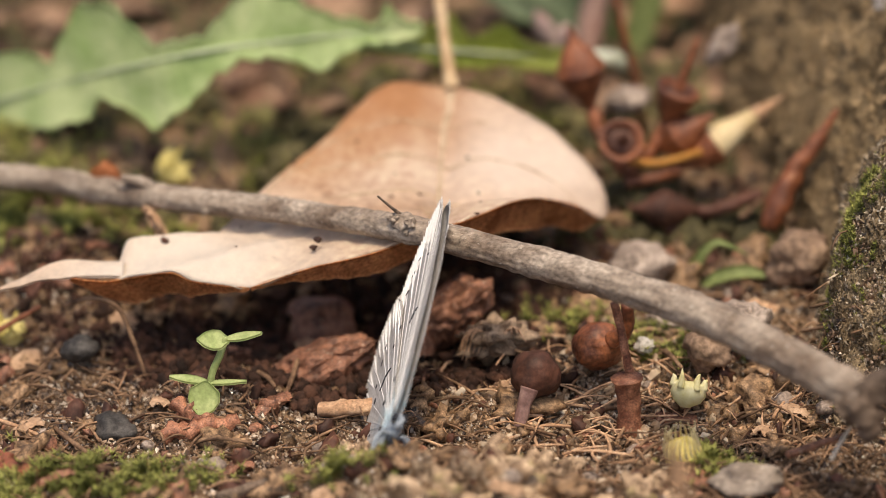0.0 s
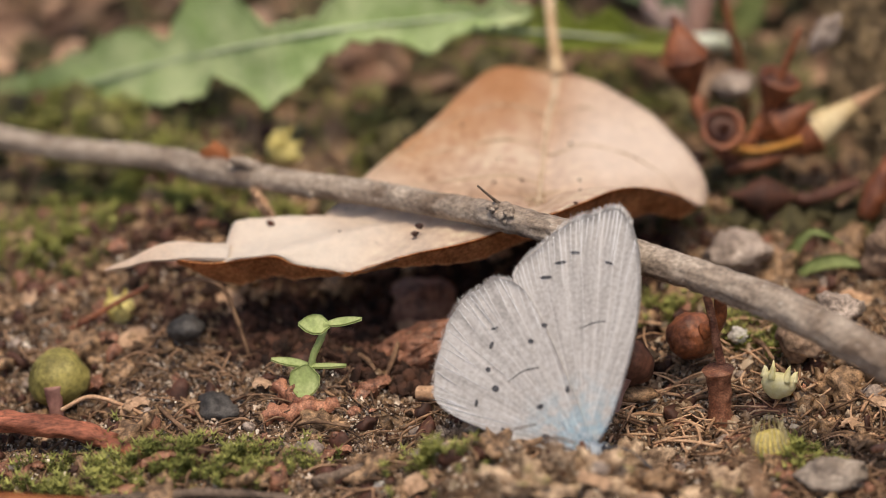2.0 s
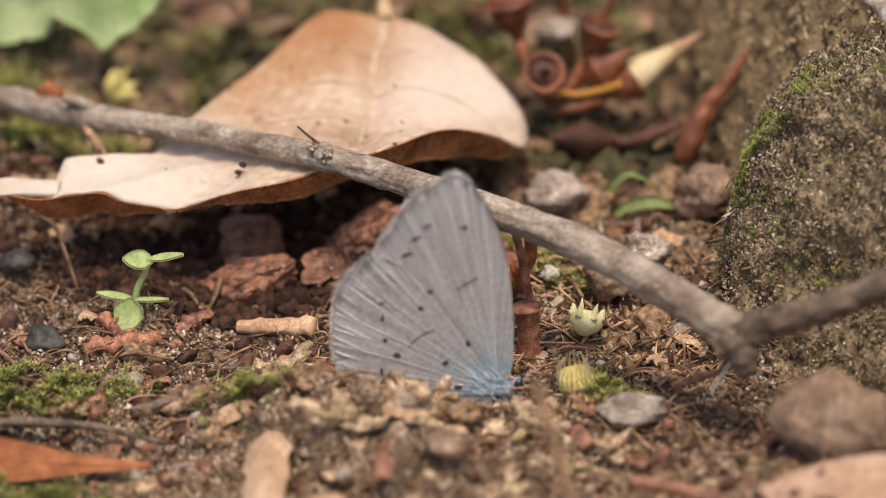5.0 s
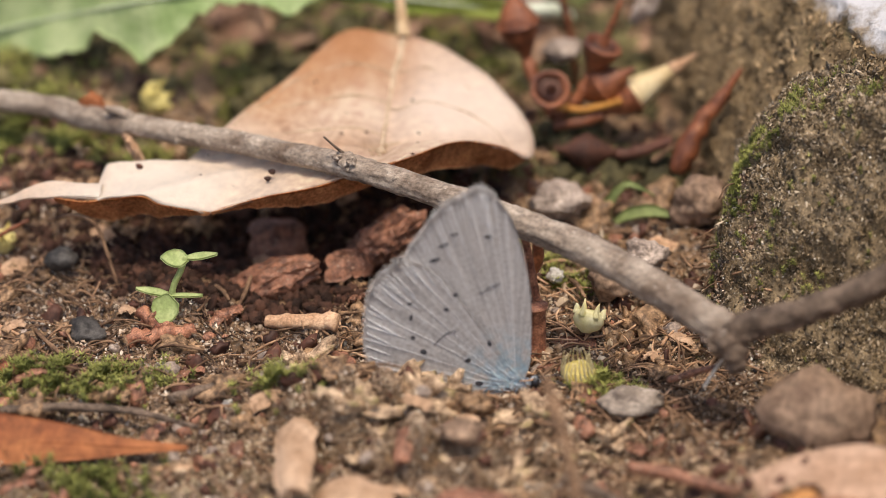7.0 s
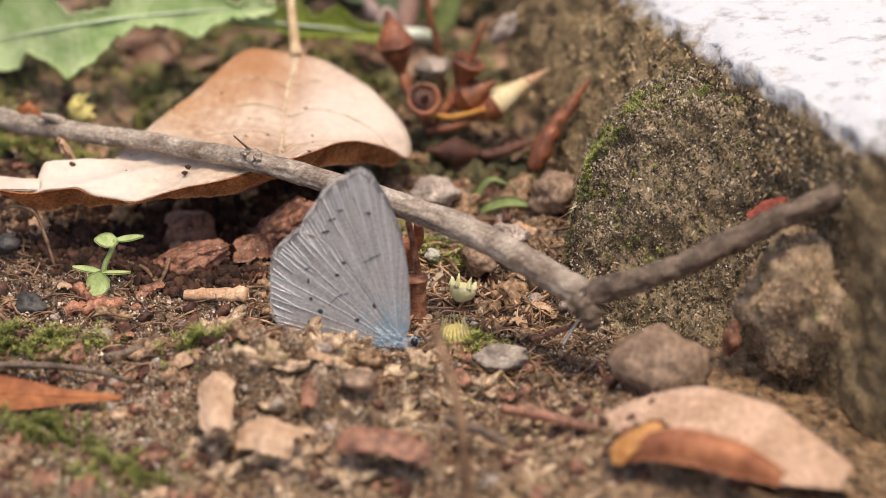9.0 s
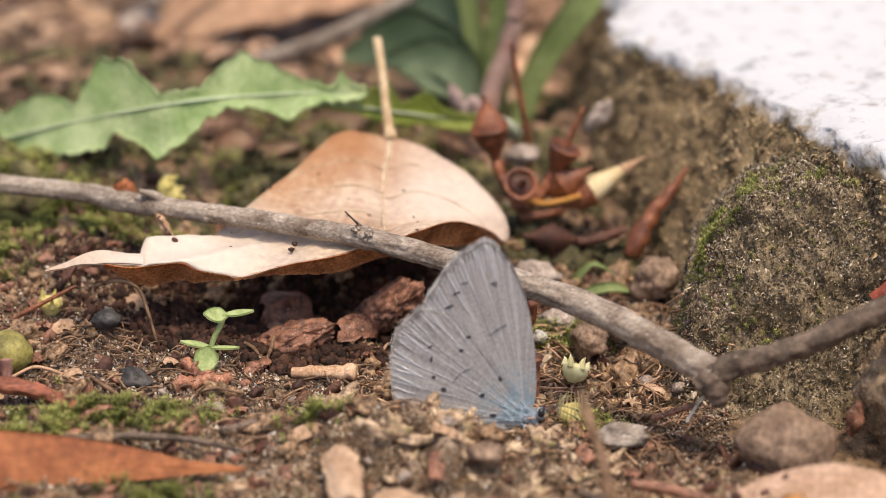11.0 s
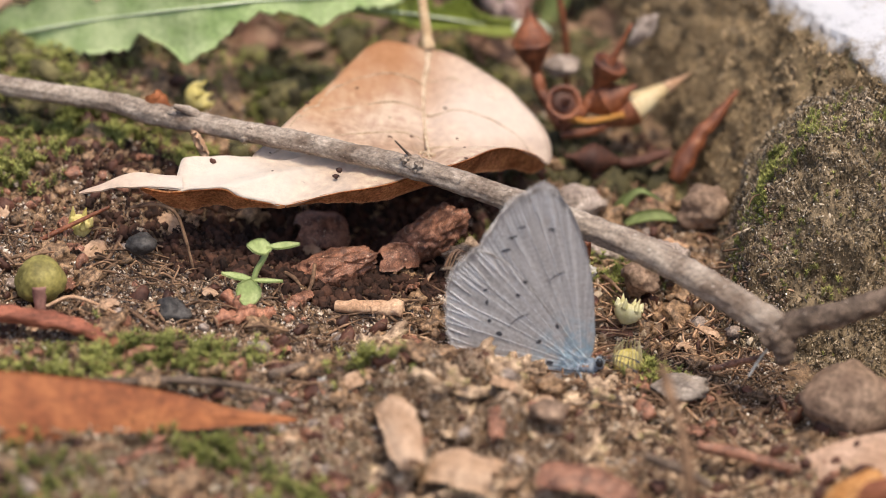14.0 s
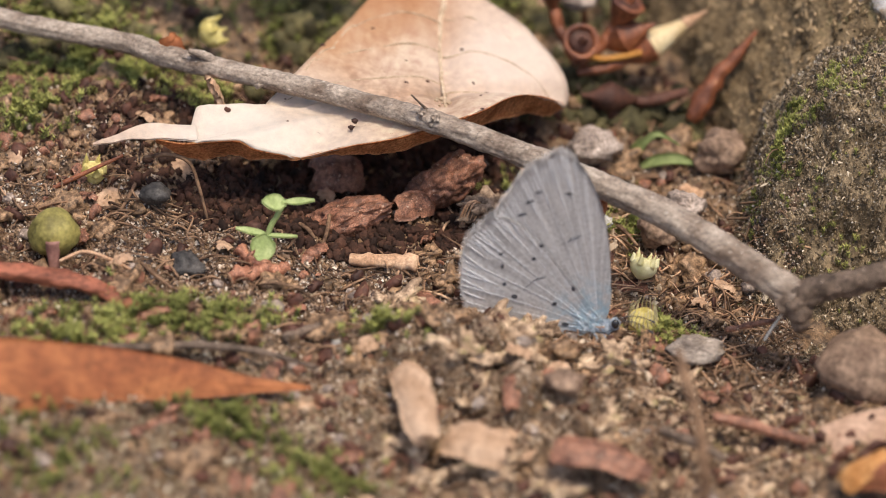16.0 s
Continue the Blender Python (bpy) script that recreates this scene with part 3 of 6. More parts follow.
    part("petiole", tube(np.array([(-16.2, 29.4, 14.5), (-16.6, 31.5, 16.5), (-17.0, 34, 19.0), (-17.5, 36.5, 21.6)]) - o, [0.55, 0.42, 0.4, 0.42], 10, 40, 0.1, 0.6), PETIOLE, ob, "straw-coloured petiole")
    part("midrib", tube(np.array([(-16.3, 29.5, 14.4), (-16.7, 25, 12.25), (-16.5, 20, 11.05), (-16.1, 14.5, 10.8)]) - o, [0.34, 0.2, 0.15, 0.18], 10, 80, 0.6, 0.5, flat=0.6), DRY_RIB, ob, "raised pale midrib")


make_dry_leaf()


# ---- the butterfly ----
def wing_material():
    m = bpy.data.materials.new("wing_scales")
    m.use_nodes = True
    nt = m.node_tree
    b = nt.nodes["Principled BSDF"]
    co = nt.nodes.new("ShaderNodeTexCoord")
    sep = nt.nodes.new("ShaderNodeSeparateXYZ")
    nt.links.new(co.outputs["Object"], sep.inputs[0])

    def math_node(op, a, bb=None):
        n = nt.nodes.new("ShaderNodeMath")
        n.operation = op
        for k, v in enumerate((a, bb)):
            if v is None:
                continue
            if isinstance(v, (int, float)):
                n.inputs[k].default_value = v
            else:
                nt.links.new(v, n.inputs[k])
        return n.outputs[0]

    angle = math_node("ARCTAN2", sep.outputs["Z"], math_node("MULTIPLY", sep.outputs["X"], -1.0))
    length = nt.nodes.new("ShaderNodeVectorMath")
    length.operation = "LENGTH"
    nt.links.new(co.outputs["Object"], length.inputs[0])
    comb = nt.nodes.new("ShaderNodeCombineXYZ")
    nt.links.new(math_node("MULTIPLY", angle, 17.0), comb.inputs[0])
    nt.links.new(math_node("MULTIPLY", length.outputs["Value"], 90.0), comb.inputs[1])
    streak = nt.nodes.new("ShaderNodeTexNoise")
    streak.inputs["Scale"].default_value, streak.inputs["Detail"].default_value = 1.6, 6.0
    nt.links.new(comb.outputs[0], streak.inputs["Vector"])
    ramp = nt.nodes.new("ShaderNodeValToRGB")
    e = ramp.color_ramp.elements
    e[0].position, e[0].color = 0.34, (0.47, 0.445, 0.43, 1)
    e[1].position, e[1].color = 0.72, (0.70, 0.67, 0.65, 1)
    nt.links.new(streak.outputs[0], ramp.inputs[0])
    # blue dusting of scales round the wing root
    near = nt.nodes.new("ShaderNodeMapRange")
    near.inputs["From Min"].default_value, near.inputs["From Max"].default_value = 0.0055, 0.0008
    near.inputs["To Max"].default_value = 0.75
    nt.links.new(length.outputs["Value"], near.inputs[0])
    dust = nt.nodes.new("ShaderNodeTexNoise")
    dust.inputs["Scale"].default_value, dust.inputs["Detail"].default_value = 1500.0, 6.0
    nt.links.new(co.outputs["Object"], dust.inputs["Vector"])
    mix = nt.nodes.new("ShaderNodeMix")
    mix.data_type = "RGBA"
    grains = nt.nodes.new("ShaderNodeMapRange")
    grains.inputs["From Min"].default_value, grains.inputs["From Max"].default_value, grains.inputs["To Max"].default_value = 0.40, 0.60, 1.2
    nt.links.new(dust.outputs[0], grains.inputs[0])
    nt.links.new(math_node("MULTIPLY", near.outputs[0], grains.outputs[0]), mix.inputs[0])
    nt.links.new(ramp.outputs[0], mix.inputs[6])
    mix.inputs[7].default_value = (0.33, 0.52, 0.63, 1)
    fine = nt.nodes.new("ShaderNodeTexNoise")
    fine.inputs["Scale"].default_value, fine.inputs["Detail"].default_value = 4200.0, 4.0
    nt.links.new(co.outputs["Object"], fine.inputs["Vector"])
    over = nt.nodes.new("ShaderNodeMix")
    over.data_type, over.blend_type = "RGBA", "OVERLAY"
    over.inputs[0].default_value = 0.55
    nt.links.new(mix.outputs[2], over.inputs[6])
    nt.links.new(fine.outputs[0], over.inputs[7])
    nt.links.new(over.outputs[2], b.inputs["Base Color"])
    b.inputs["Roughness"].default_value = 0.75
    b.inputs["Sheen Weight"].default_value = 0.15
    bump = nt.nodes.new("ShaderNodeBump")
    bump.inputs["Strength"].default_value, bump.inputs["Distance"].default_value = 0.3, 0.00005
    nt.links.new(streak.outputs[0], bump.inputs["Height"])
    nt.links.new(bump.outputs[0], b.inputs["Normal"])
    tr = nt.nodes.new("ShaderNodeBsdfTranslucent")
    nt.links.new(over.outputs[2], tr.inputs[0])
    ms = nt.nodes.new("ShaderNodeMixShader")
    ms.inputs[0].default_value = 0.3
    nt.links.new(b.outputs[0], ms.inputs[1])
    nt.links.new(tr.outputs[0], ms.inputs[2])
    nt.links.new(ms.outputs[0], nt.nodes["Material Output"].inputs[0])
    return m


WING = wing_material()
VEIN = material("wing_vein", (0.70, 0.70, 0.71), (0.84, 0.84, 0.85), 1.0, 0.7, 0.1, 0.1)
STREAK = material("pale_wing_streak", (0.80, 0.80, 0.81), (0.93, 0.93, 0.94), 0.6, 0.7, 0.2, 0.1)
FRINGE = material("wing_fringe", (0.40, 0.36, 0.335), (0.72, 0.69, 0.67), 0.4, 0.8, 0.3, 0.0, island=0.5)
ROOT_HAIR = material("blue_root_hair", (0.30, 0.45, 0.55), (0.72, 0.80, 0.86), 0.5, 0.7, 0.2, 0.0, island=0.5)
SPOT = material("wing_spot", (0.04, 0.04, 0.045), (0.10, 0.10, 0.11), 0.4, 0.8, 0.1, 0.1)
BODY = material("body_fur", (0.17, 0.21, 0.26), (0.42, 0.47, 0.52), 0.5, 0.9, 0.4, 0.8)
EYE = material("dark_eye", (0.01, 0.01, 0.012), (0.03, 0.03, 0.035), 0.3, 0.25, 0.0, 0.0, specular=0.6)

FORE = [(0.3, 0.2), (0.84, 2.0), (0.84, 5.0), (0.5, 8.5), (-0.23, 11.45), (-1.2, 13.7), (-2.3, 15.2), (-3.4, 15.7), (-4.7, 14.9), (-6.1, 13.9), (-7.2, 12.2), (-8.2, 10.5), (-8.3, 9.0), (-6.5, 6.0)]
HIND = [(-0.1, 1.2), (-3.0, 5.2), (-6.2, 8.9), (-8.4, 9.8), (-9.8, 8.7), (-10.8, 7.4), (-11.2, 5.0), (-11.1, 2.5), (-10.5, 1.0), (-8.9, 0.25), (-6.0, -0.25), (-2.8, -0.75), (-0.5, -1.1)]


def wing_sheet(outline, depth, waves, phase):
    """A thin corrugated wing plate that fans out from its root at the origin."""
    edge = spline([(x, 0, z) for x, z in outline], 110)
    grid = []
    for k in np.linspace(0.03, 1, 16):
        row = []
        for j, e in enumerate(edge):
            notch = 1 - 0.012 * abs(math.sin(j * 0.31)) * (k > 0.97)
            p = e * k * notch
            p[1] = depth + 0.02 * k * math.sin(waves * j / 110 * 2 * math.pi + phase) - 0.35 * (k ** 2) * 0.2
            row.append(p)
        grid.append(row)
    return sheet(np.array(grid), 0.05, (0, -1, 0))[0], edge


def make_butterfly():
    ob = thing("butterfly", (-3.8, -2.4, 1.0), "small pale grey-blue butterfly with closed spotted wings", "butterfly")
    for side, d in (("near", -1), ("far", 1)):
        flip = Matrix.Diagonal((1, -d, 1, 1))
        tilt = pose(0, 0, 0, -0.2 * d, 0, 0)
        fore, edge_f = wing_sheet(FORE, -0.05, 9, 0.4)
        hind, edge_h = wing_sheet(HIND, -0.22, 9, 1.0)
        shift = place(0, d * 0.06, 0)
        for name, geo, edge, rows, comb, dy in (("forewing", fore, edge_f, (44, 51, 58, 65, 72, 79, 86, 93), range(55, 101, 2), -0.05), ("hindwing", hind, edge_h, (20, 28, 36, 44, 52, 60, 68, 76, 84), range(18, 86, 2), -0.22)):
            wing = part(name, moved(geo, shift @ tilt @ flip), WING, ob)

            def on_wing(p, lift):
                return (p[0], dy - lift - 0.05 * (p[0] ** 2 + p[2] ** 2) / 120, p[2])

            for j in rows:
                e = edge[j]
                bow = np.array([0.25 * math.sin(j), 0, 0.2])
                pts = [on_wing(e * k + bow * math.sin(math.pi * k), 0.035) for k in (0.1, 0.3, 0.5, 0.75, 0.985)]
                part("vein", moved(tube(pts, [0.03, 0.034, 0.034, 0.042, 0.058], 5, 18, flat=0.3), shift @ tilt @ flip), VEIN, wing)
            for j in comb:
                k = 0.5 + 0.5 * noise.noise(Vector((j * 0.61, 4.0, len(name) * 1.7)))
                e, q = edge[j], edge[j + (1 if j % 4 else -1)]
                if j % 4 or k > 0.55:
                    pts = [on_wing(p, 0.05) for p in (q * (0.90 - 0.24 * k), (e + q) * 0.5 * (0.94 - 0.12 * k), e * 0.98)]
                    part("pale_streak", moved(tube(pts, [0.014, 0.075 + 0.045 * k, 0.07], 5, 10, flat=0.2), shift @ tilt @ flip), STREAK, wing)
            hairs = []
            rnd = random.Random(len(name))
            for f in np.linspace(comb[0] - 6, min(comb[-1] + 14, 108), 190):
                e = edge[int(f)] + (edge[min(int(f) + 1, 109)] - edge[int(f)]) * (f - int(f))
                tip = e * (1 + rnd.uniform(0.004, 0.016)) + np.array([rnd.uniform(-0.08, 0.08), 0, rnd.uniform(-0.08, 0.08)])
                hairs.append(tube([on_wing(e * 0.98, 0.0), on_wing(e * 1.0, 0.0), on_wing(tip, rnd.uniform(-0.03, 0.03))], [0.02, 0.018, 0.009], 4, 4))
            part("fringe", moved(join(*hairs), shift @ tilt @ flip), FRINGE, wing, "pale hair fringe along the wing edge")
            if name == "forewing":
                spots = [(-6.3, 9.9, 0.5, 0.13, 20), (-5.7, 11.1, 0.5, 0.12, 25), (-5.0, 12.0, 0.4, 0.1, 15), (-2.6, 12.0, 0.35, 0.1, 0)]
            else:
                spots = [(-4.7, 7.3, 0.24, 0.18, 10), (-5.3, 6.1, 0.24, 0.18, 10), (-2.1, 3.6, 0.2, 0.32, 0), (-3.6, 2.1, 0.28, 0.2, 30), (-6.8, 2.6, 0.3, 0.26, 0), (-7.6, 3.7, 0.2, 0.2, 0),
                         (-7.8, 5.3, 0.15, 0.3, -5), (-7.9, 6.4, 0.3, 0.1, 30), (-7.8, 1.4, 0.14, 0.32, 5), (-5.6, 0.15, 0.2, 0.12, 0), (-2.7, 0.3, 0.35, 0.2, 0)]
            bar = [(-1.55, 8.35), (-2.3, 8.0), (-2.95, 7.4)] if name == "forewing" else [(-4.35, 4.55), (-5.3, 4.1), (-6.1, 3.2)]
            part("bar", moved(tube([on_wing((x, 0, z), 0.06) for x, z in bar], [0.035, 0.06, 0.03], 6, 14, flat=0.4), shift @ tilt @ flip), SPOT, wing, "fine dark curved mark")
            for x, z, a, b, turn in spots:
                disc = revolve([(1.0, -0.5), (1.0, 0.3), (0.7, 0.5)], 10)
                k = Matrix.Translation((x, dy - 0.07 - 0.05 * (x * x + z * z) / 120, z)) @ pose(0, 0, 0, 0, -turn, 0) @ Matrix.Diagonal((a * 0.85, 0.02, b * 0.85, 1)) @ pose(0, 0, 0, 90, 0, 0)
                part("spot", moved(disc, shift @ tilt @ flip @ k), SPOT, wing)
    rnd = random.Random(9)
    hairs = []
    for _ in range(130):
        a, d = rnd.uniform(1.9, 3.5), rnd.choice((-1, 1))
        c = np.array([rnd.uniform(-1.2, 0.5), d * rnd.uniform(0.3, 0.42), rnd.uniform(-0.3, 0.9)])
        v = np.array([math.cos(a), 0, math.sin(a)]) * rnd.uniform(0.6, 1.9)
        hairs.append(tube([c, c + v * 0.5 + np.array([0, 0.05 * d, 0.06]), c + v], [0.03, 0.024, 0.01], 4, 5))
    part("hair", join(*hairs), ROOT_HAIR, ob, "pale blue hair round the wing roots")
    part("thorax", moved(lump((1.15, 0.46, 0.75), 2, 3, 0.35, 0.4), place(0.1, 0, 0.15, 0, 8, 0)), BODY, ob)
    part("abdomen", tube([(-0.6, 0, 0.0), (-3.0, 0, -0.35), (-5.6, 0, -0.7)], [0.42, 0.36, 0.15], 12, 24, 0.2, 0.4), BODY, ob)
    head = part("head", moved(lump((0.45, 0.42, 0.5), 5, 3, 0.4, 0.4), place(1.2, 0, 0.4)), BODY, ob)
    for d in (-1, 1):
        part("eye", moved(lump((0.34, 0.26, 0.42), 1, 2, 0.0), place(1.3, 0.3 * d, 0.55)), EYE, head)
        part("antenna", tube([(1.5, 0.2 * d, 0.8), (2.8, 0.5 * d, 0.9), (3.9, 0.8 * d, 0.5), (4.4, 0.9 * d, 0.2)], [0.045, 0.035, 0.045, 0.1], 6, 24), SPOT, head)
        for x in (-0.4, 0.3, 0.9):
            part("leg", tube([(x, 0.4 * d, -0.4), (x + 0.3, 0.9 * d, -0.5), (x + 0.4, 1.1 * d, -1.7)], [0.09, 0.07, 0.05], 6, 14), BODY, ob)
    return ob


BUTTERFLY = make_butterfly()


# ---- the toothed green leaf and the rosette behind ----
def toothed_leaf(rib, up, down, across, name_parts, ob, origin, n=150, fold=0.0):
    """A blade along a rib; up and down: (place along, reach) pairs of its teeth and bays on both sides; across: the way its width runs."""
    c = spline(rib, n)
    s = np.linspace(0, 1, n)
    across = np.array(across, float)
    rows = []
    for i in range(n):
        a = np.interp(s[i], [p for p, _ in up], [w for _, w in up])
        b = np.interp(s[i], [p for p, _ in down], [w for _, w in down])
        a += 0.45 * abs(noise.noise(Vector((s[i] * 45, 1, 0)))) + 0.3 * abs(math.sin(s[i] * 70)) - 0.2
        b += 0.45 * abs(noise.noise(Vector((s[i] * 45, 7, 0)))) + 0.3 * abs(math.sin(s[i] * 62 + 1)) - 0.2
        row = []
        for k in np.linspace(-1, 1, 17):
            w = max(a, 0.1) * k if k > 0 else max(b, 0.1) * k
            p = c[i] + across * w + np.array([0, -0.35, 0.1]) * abs(k) ** 1.5 * 1.2 + wobble(c[i] + across * w, 4.0, 0.5)
            row.append(p)
        rows.append(row)
    geo, _ = sheet(np.array(rows), 0.25, (0, -1, 1))
    blade = part(name_parts[0], (geo[0] - origin, geo[1]), GREEN if name_parts[0] == "blade" else FOLDED, ob)
    part(name_parts[1], tube(c[::10] - origin + np.array([0, -0.1, 0.1]), [0.42, 0.36, 0.22], 10, 70, 0.15, 1.0, flat=0.16), GREEN_RIB, blade, "pale raised midrib")
    return blade


FOLDED = material("folded_green", (0.24, 0.29, 0.045), (0.40, 0.44, 0.11), 4.0, 0.6, 0.2, 0.3, translucent=0.3)


def make_green_leaf():
    o = np.array([-33.0, 32.0, 12.0])
    ob = thing("green_leaf", o, "fresh green leaf with coarsely toothed edges behind the twig", "leaf")
    up = [(0, 2.4), (0.2, 2.4), (0.27, 3.1), (0.32, 1.9), (0.385, 5.0), (0.42, 4.4), (0.49, 1.1), (0.58, 0.9), (0.685, 4.0), (0.74, 2.9), (0.80, 1.4), (0.87, 0.3), (0.92, 2.1), (0.97, 0.7), (1, 0.4)]
    down = [(0, 2.6), (0.167, 1.9), (0.33, 2.9), (0.365, 2.8), (0.39, 1.5), (0.42, 2.2), (0.46, 4.6), (0.5, 3.8), (0.6, 1.5), (0.65, 1.0), (0.72, 1.1), (0.76, 2.2), (0.81, 1.1), (0.88, 0.9), (1, 0.4)]
    toothed_leaf([(-59, 36, 10.4), (-51.6, 34.5, 13.3), (-43.9, 32.5, 15.7), (-35.8, 30, 17.9), (-29.9, 31.5, 18.0), (-23, 33.5, 17.6), (-18.5, 35, 17.0)], up, down, (-0.12, 0.35, 0.93), ("blade", "midrib"), ob, o)
    toothed_leaf([(-23.0, 33.5, 16.6), (-18, 35.8, 15.2), (-13, 38, 13.6), (-8.6, 40, 12.2)], [(0, 0.5), (0.12, 2.2), (0.25, 0.9), (0.42, 2.4), (0.5, 0.9), (0.66, 2.1), (0.75, 0.8), (1, 0.5)], [(0, 0.4), (0.4, 0.9), (1, 0.6)],
                 (0.1, 0.25, 0.95), ("folded_base", "rib"), ob, o, 80)
    part("stalk", tube(np.array([(-9.2, 40, 12.1), (-6.5, 43, 11), (-5.5, 46, 9)]) - o, [0.7, 0.6, 0.6], 8, 20), GREEN_RIB, ob)


make_green_leaf()


def blade_geo(points, widths, thickness=0.18, cup=0.25, n=36, m=7, facing=(0, -1, 0.4)):
    """A grass or leaf blade along a curve, with its width across the way it faces."""
    c = spline(points, n)
    w = np.interp(np.linspace(0, 1, n), np.linspace(0, 1, len(widths)), widths)
    rows = []
    f = np.array(facing, float)
    f /= np.linalg.norm(f)
    for i in range(n):
        t = c[min(i + 1, n - 1)] - c[max(i - 1, 0)]
        a = np.cross(f, t)
        a /= np.linalg.norm(a) + 1e-9
        rows.append([c[i] + a * w[i] * k - f * cup * w[i] * (1 - k * k) + wobble(c[i] + a * k, 5.0, 0.12 * w[i]) for k in np.linspace(-1, 1, m)])
    return sheet(np.array(rows), thickness, facing)[0]


def make_rosette():
    """The tall weed behind: upright blades, a pinkish stem, dark lower leaves."""
    o = np.array([-6.0, 50.0, 9.6])
    ob = thing("weed", o, "tall green weed with narrow blades and pinkish stem beside the kerb", "plant")
    for pts, w in (([(-7.5, 50, 9), (-7.2, 50.5, 16), (-6.4, 51, 23), (-5.2, 52, 34)], [1.0, 1.3, 1.5, 0.4]), ([(-5.4, 49, 9), (-3, 50, 15), (1.0, 50, 20.5), (6, 51, 27)], [0.9, 1.3, 1.5, 0.5]),
                   ([(-5.0, 51, 9), (-3.4, 52, 14), (0.5, 53, 19), (4, 54, 23)], [0.6, 1.0, 1.2, 0.4]), ([(-8.6, 51, 9), (-9.4, 52, 16), (-10.2, 53, 23), (-11, 54, 31)], [0.6, 0.9, 1.0, 0.4])):
        part("blade", tuple_shift(blade_geo(pts, w), o), GRASS, ob)
    part("stem", tube(np.array([(-8.6, 44, 10), (-7.4, 46, 14), (-5.6, 47, 19), (-4.6, 48, 27)]) - o, [0.9, 1.0, 0.9, 0.7], 8, 30, 0.2, 1.5), material("pink_stem", (0.24, 0.13, 0.10), (0.40, 0.26, 0.21), 3.0, 0.7, 0.2, 0.3), ob, "pinkish brown stem")
    for a in ((-10.8, 42, 14.0), (-9.8, 42, 12.6), (-9.0, 41, 13.4)):
        part("bud", moved(lump((0.7, 0.6, 1.3), a[0], 2, 0.2), place(a[0] - o[0], a[1] - o[1], a[2] - o[2], 0, -20, 0)), material("pink_bud", (0.30, 0.19, 0.17), (0.48, 0.36, 0.32), 1.5, 0.8, 0.2, 0.3), ob, "withered pinkish bud")
    d = np.array([-16.0, 56.0, 10.0])
    dk = thing("broad_weed", d, "dark green broad-leaved weed in the shade behind", "plant")
    dark = material("shade_green", (0.055, 0.085, 0.04), (0.125, 0.165, 0.09), 5.0, 0.55, 0.2, 0.3, translucent=0.1)
    for pts, w in (([(-9, 50, 10), (-12, 51, 14), (-16, 53, 16), (-22, 55, 14)], [0.6, 3.0, 3.2, 0.4]), ([(-9, 50, 10), (-11, 51, 14), (-14, 52, 15), (-19, 53, 14)], [0.5, 1.9, 1.8, 0.3]), ([(-8, 52, 10), (-10.5, 54, 16), (-13, 56, 18.5), (-18, 60, 18)], [0.5, 2.0, 2.2, 0.4])):
        part("leaf_blade", tuple_shift(blade_geo(pts, w, 0.2, 0.3, 36, 9), d), dark, dk)


def tuple_shift(geo, o):
    return geo[0] - np.asarray(o), geo[1]


make_rosette()


# ---- seed capsules in the corner by the kerb ----
CUP = [(0.35, 0.0), (0.5, 0.5), (0.95, 1.2), (1.35, 2.0), (1.5, 2.6), (1.62, 2.75), (1.55, 2.95), (1.28, 2.95), (1.05, 2.5), (0.7, 2.1), (0.1, 2.0)]
DOME = [(1.5, 0.0), (1.45, 0.3), (1.1, 1.0), (0.6, 1.7), (0.35, 2.1), (0.2, 2.8), (0.05, 3.0)]


def aim(at, to, size=1.0):
    """A matrix that stands a form at a point with its axis towards another point, both in mm."""
    q = (Vector(to) - Vector(at)).to_track_quat("Z", "Y").to_matrix().to_4x4()
    return Matrix.Translation(at) @ q @ Matrix.Diagonal((size, size, size, 1))


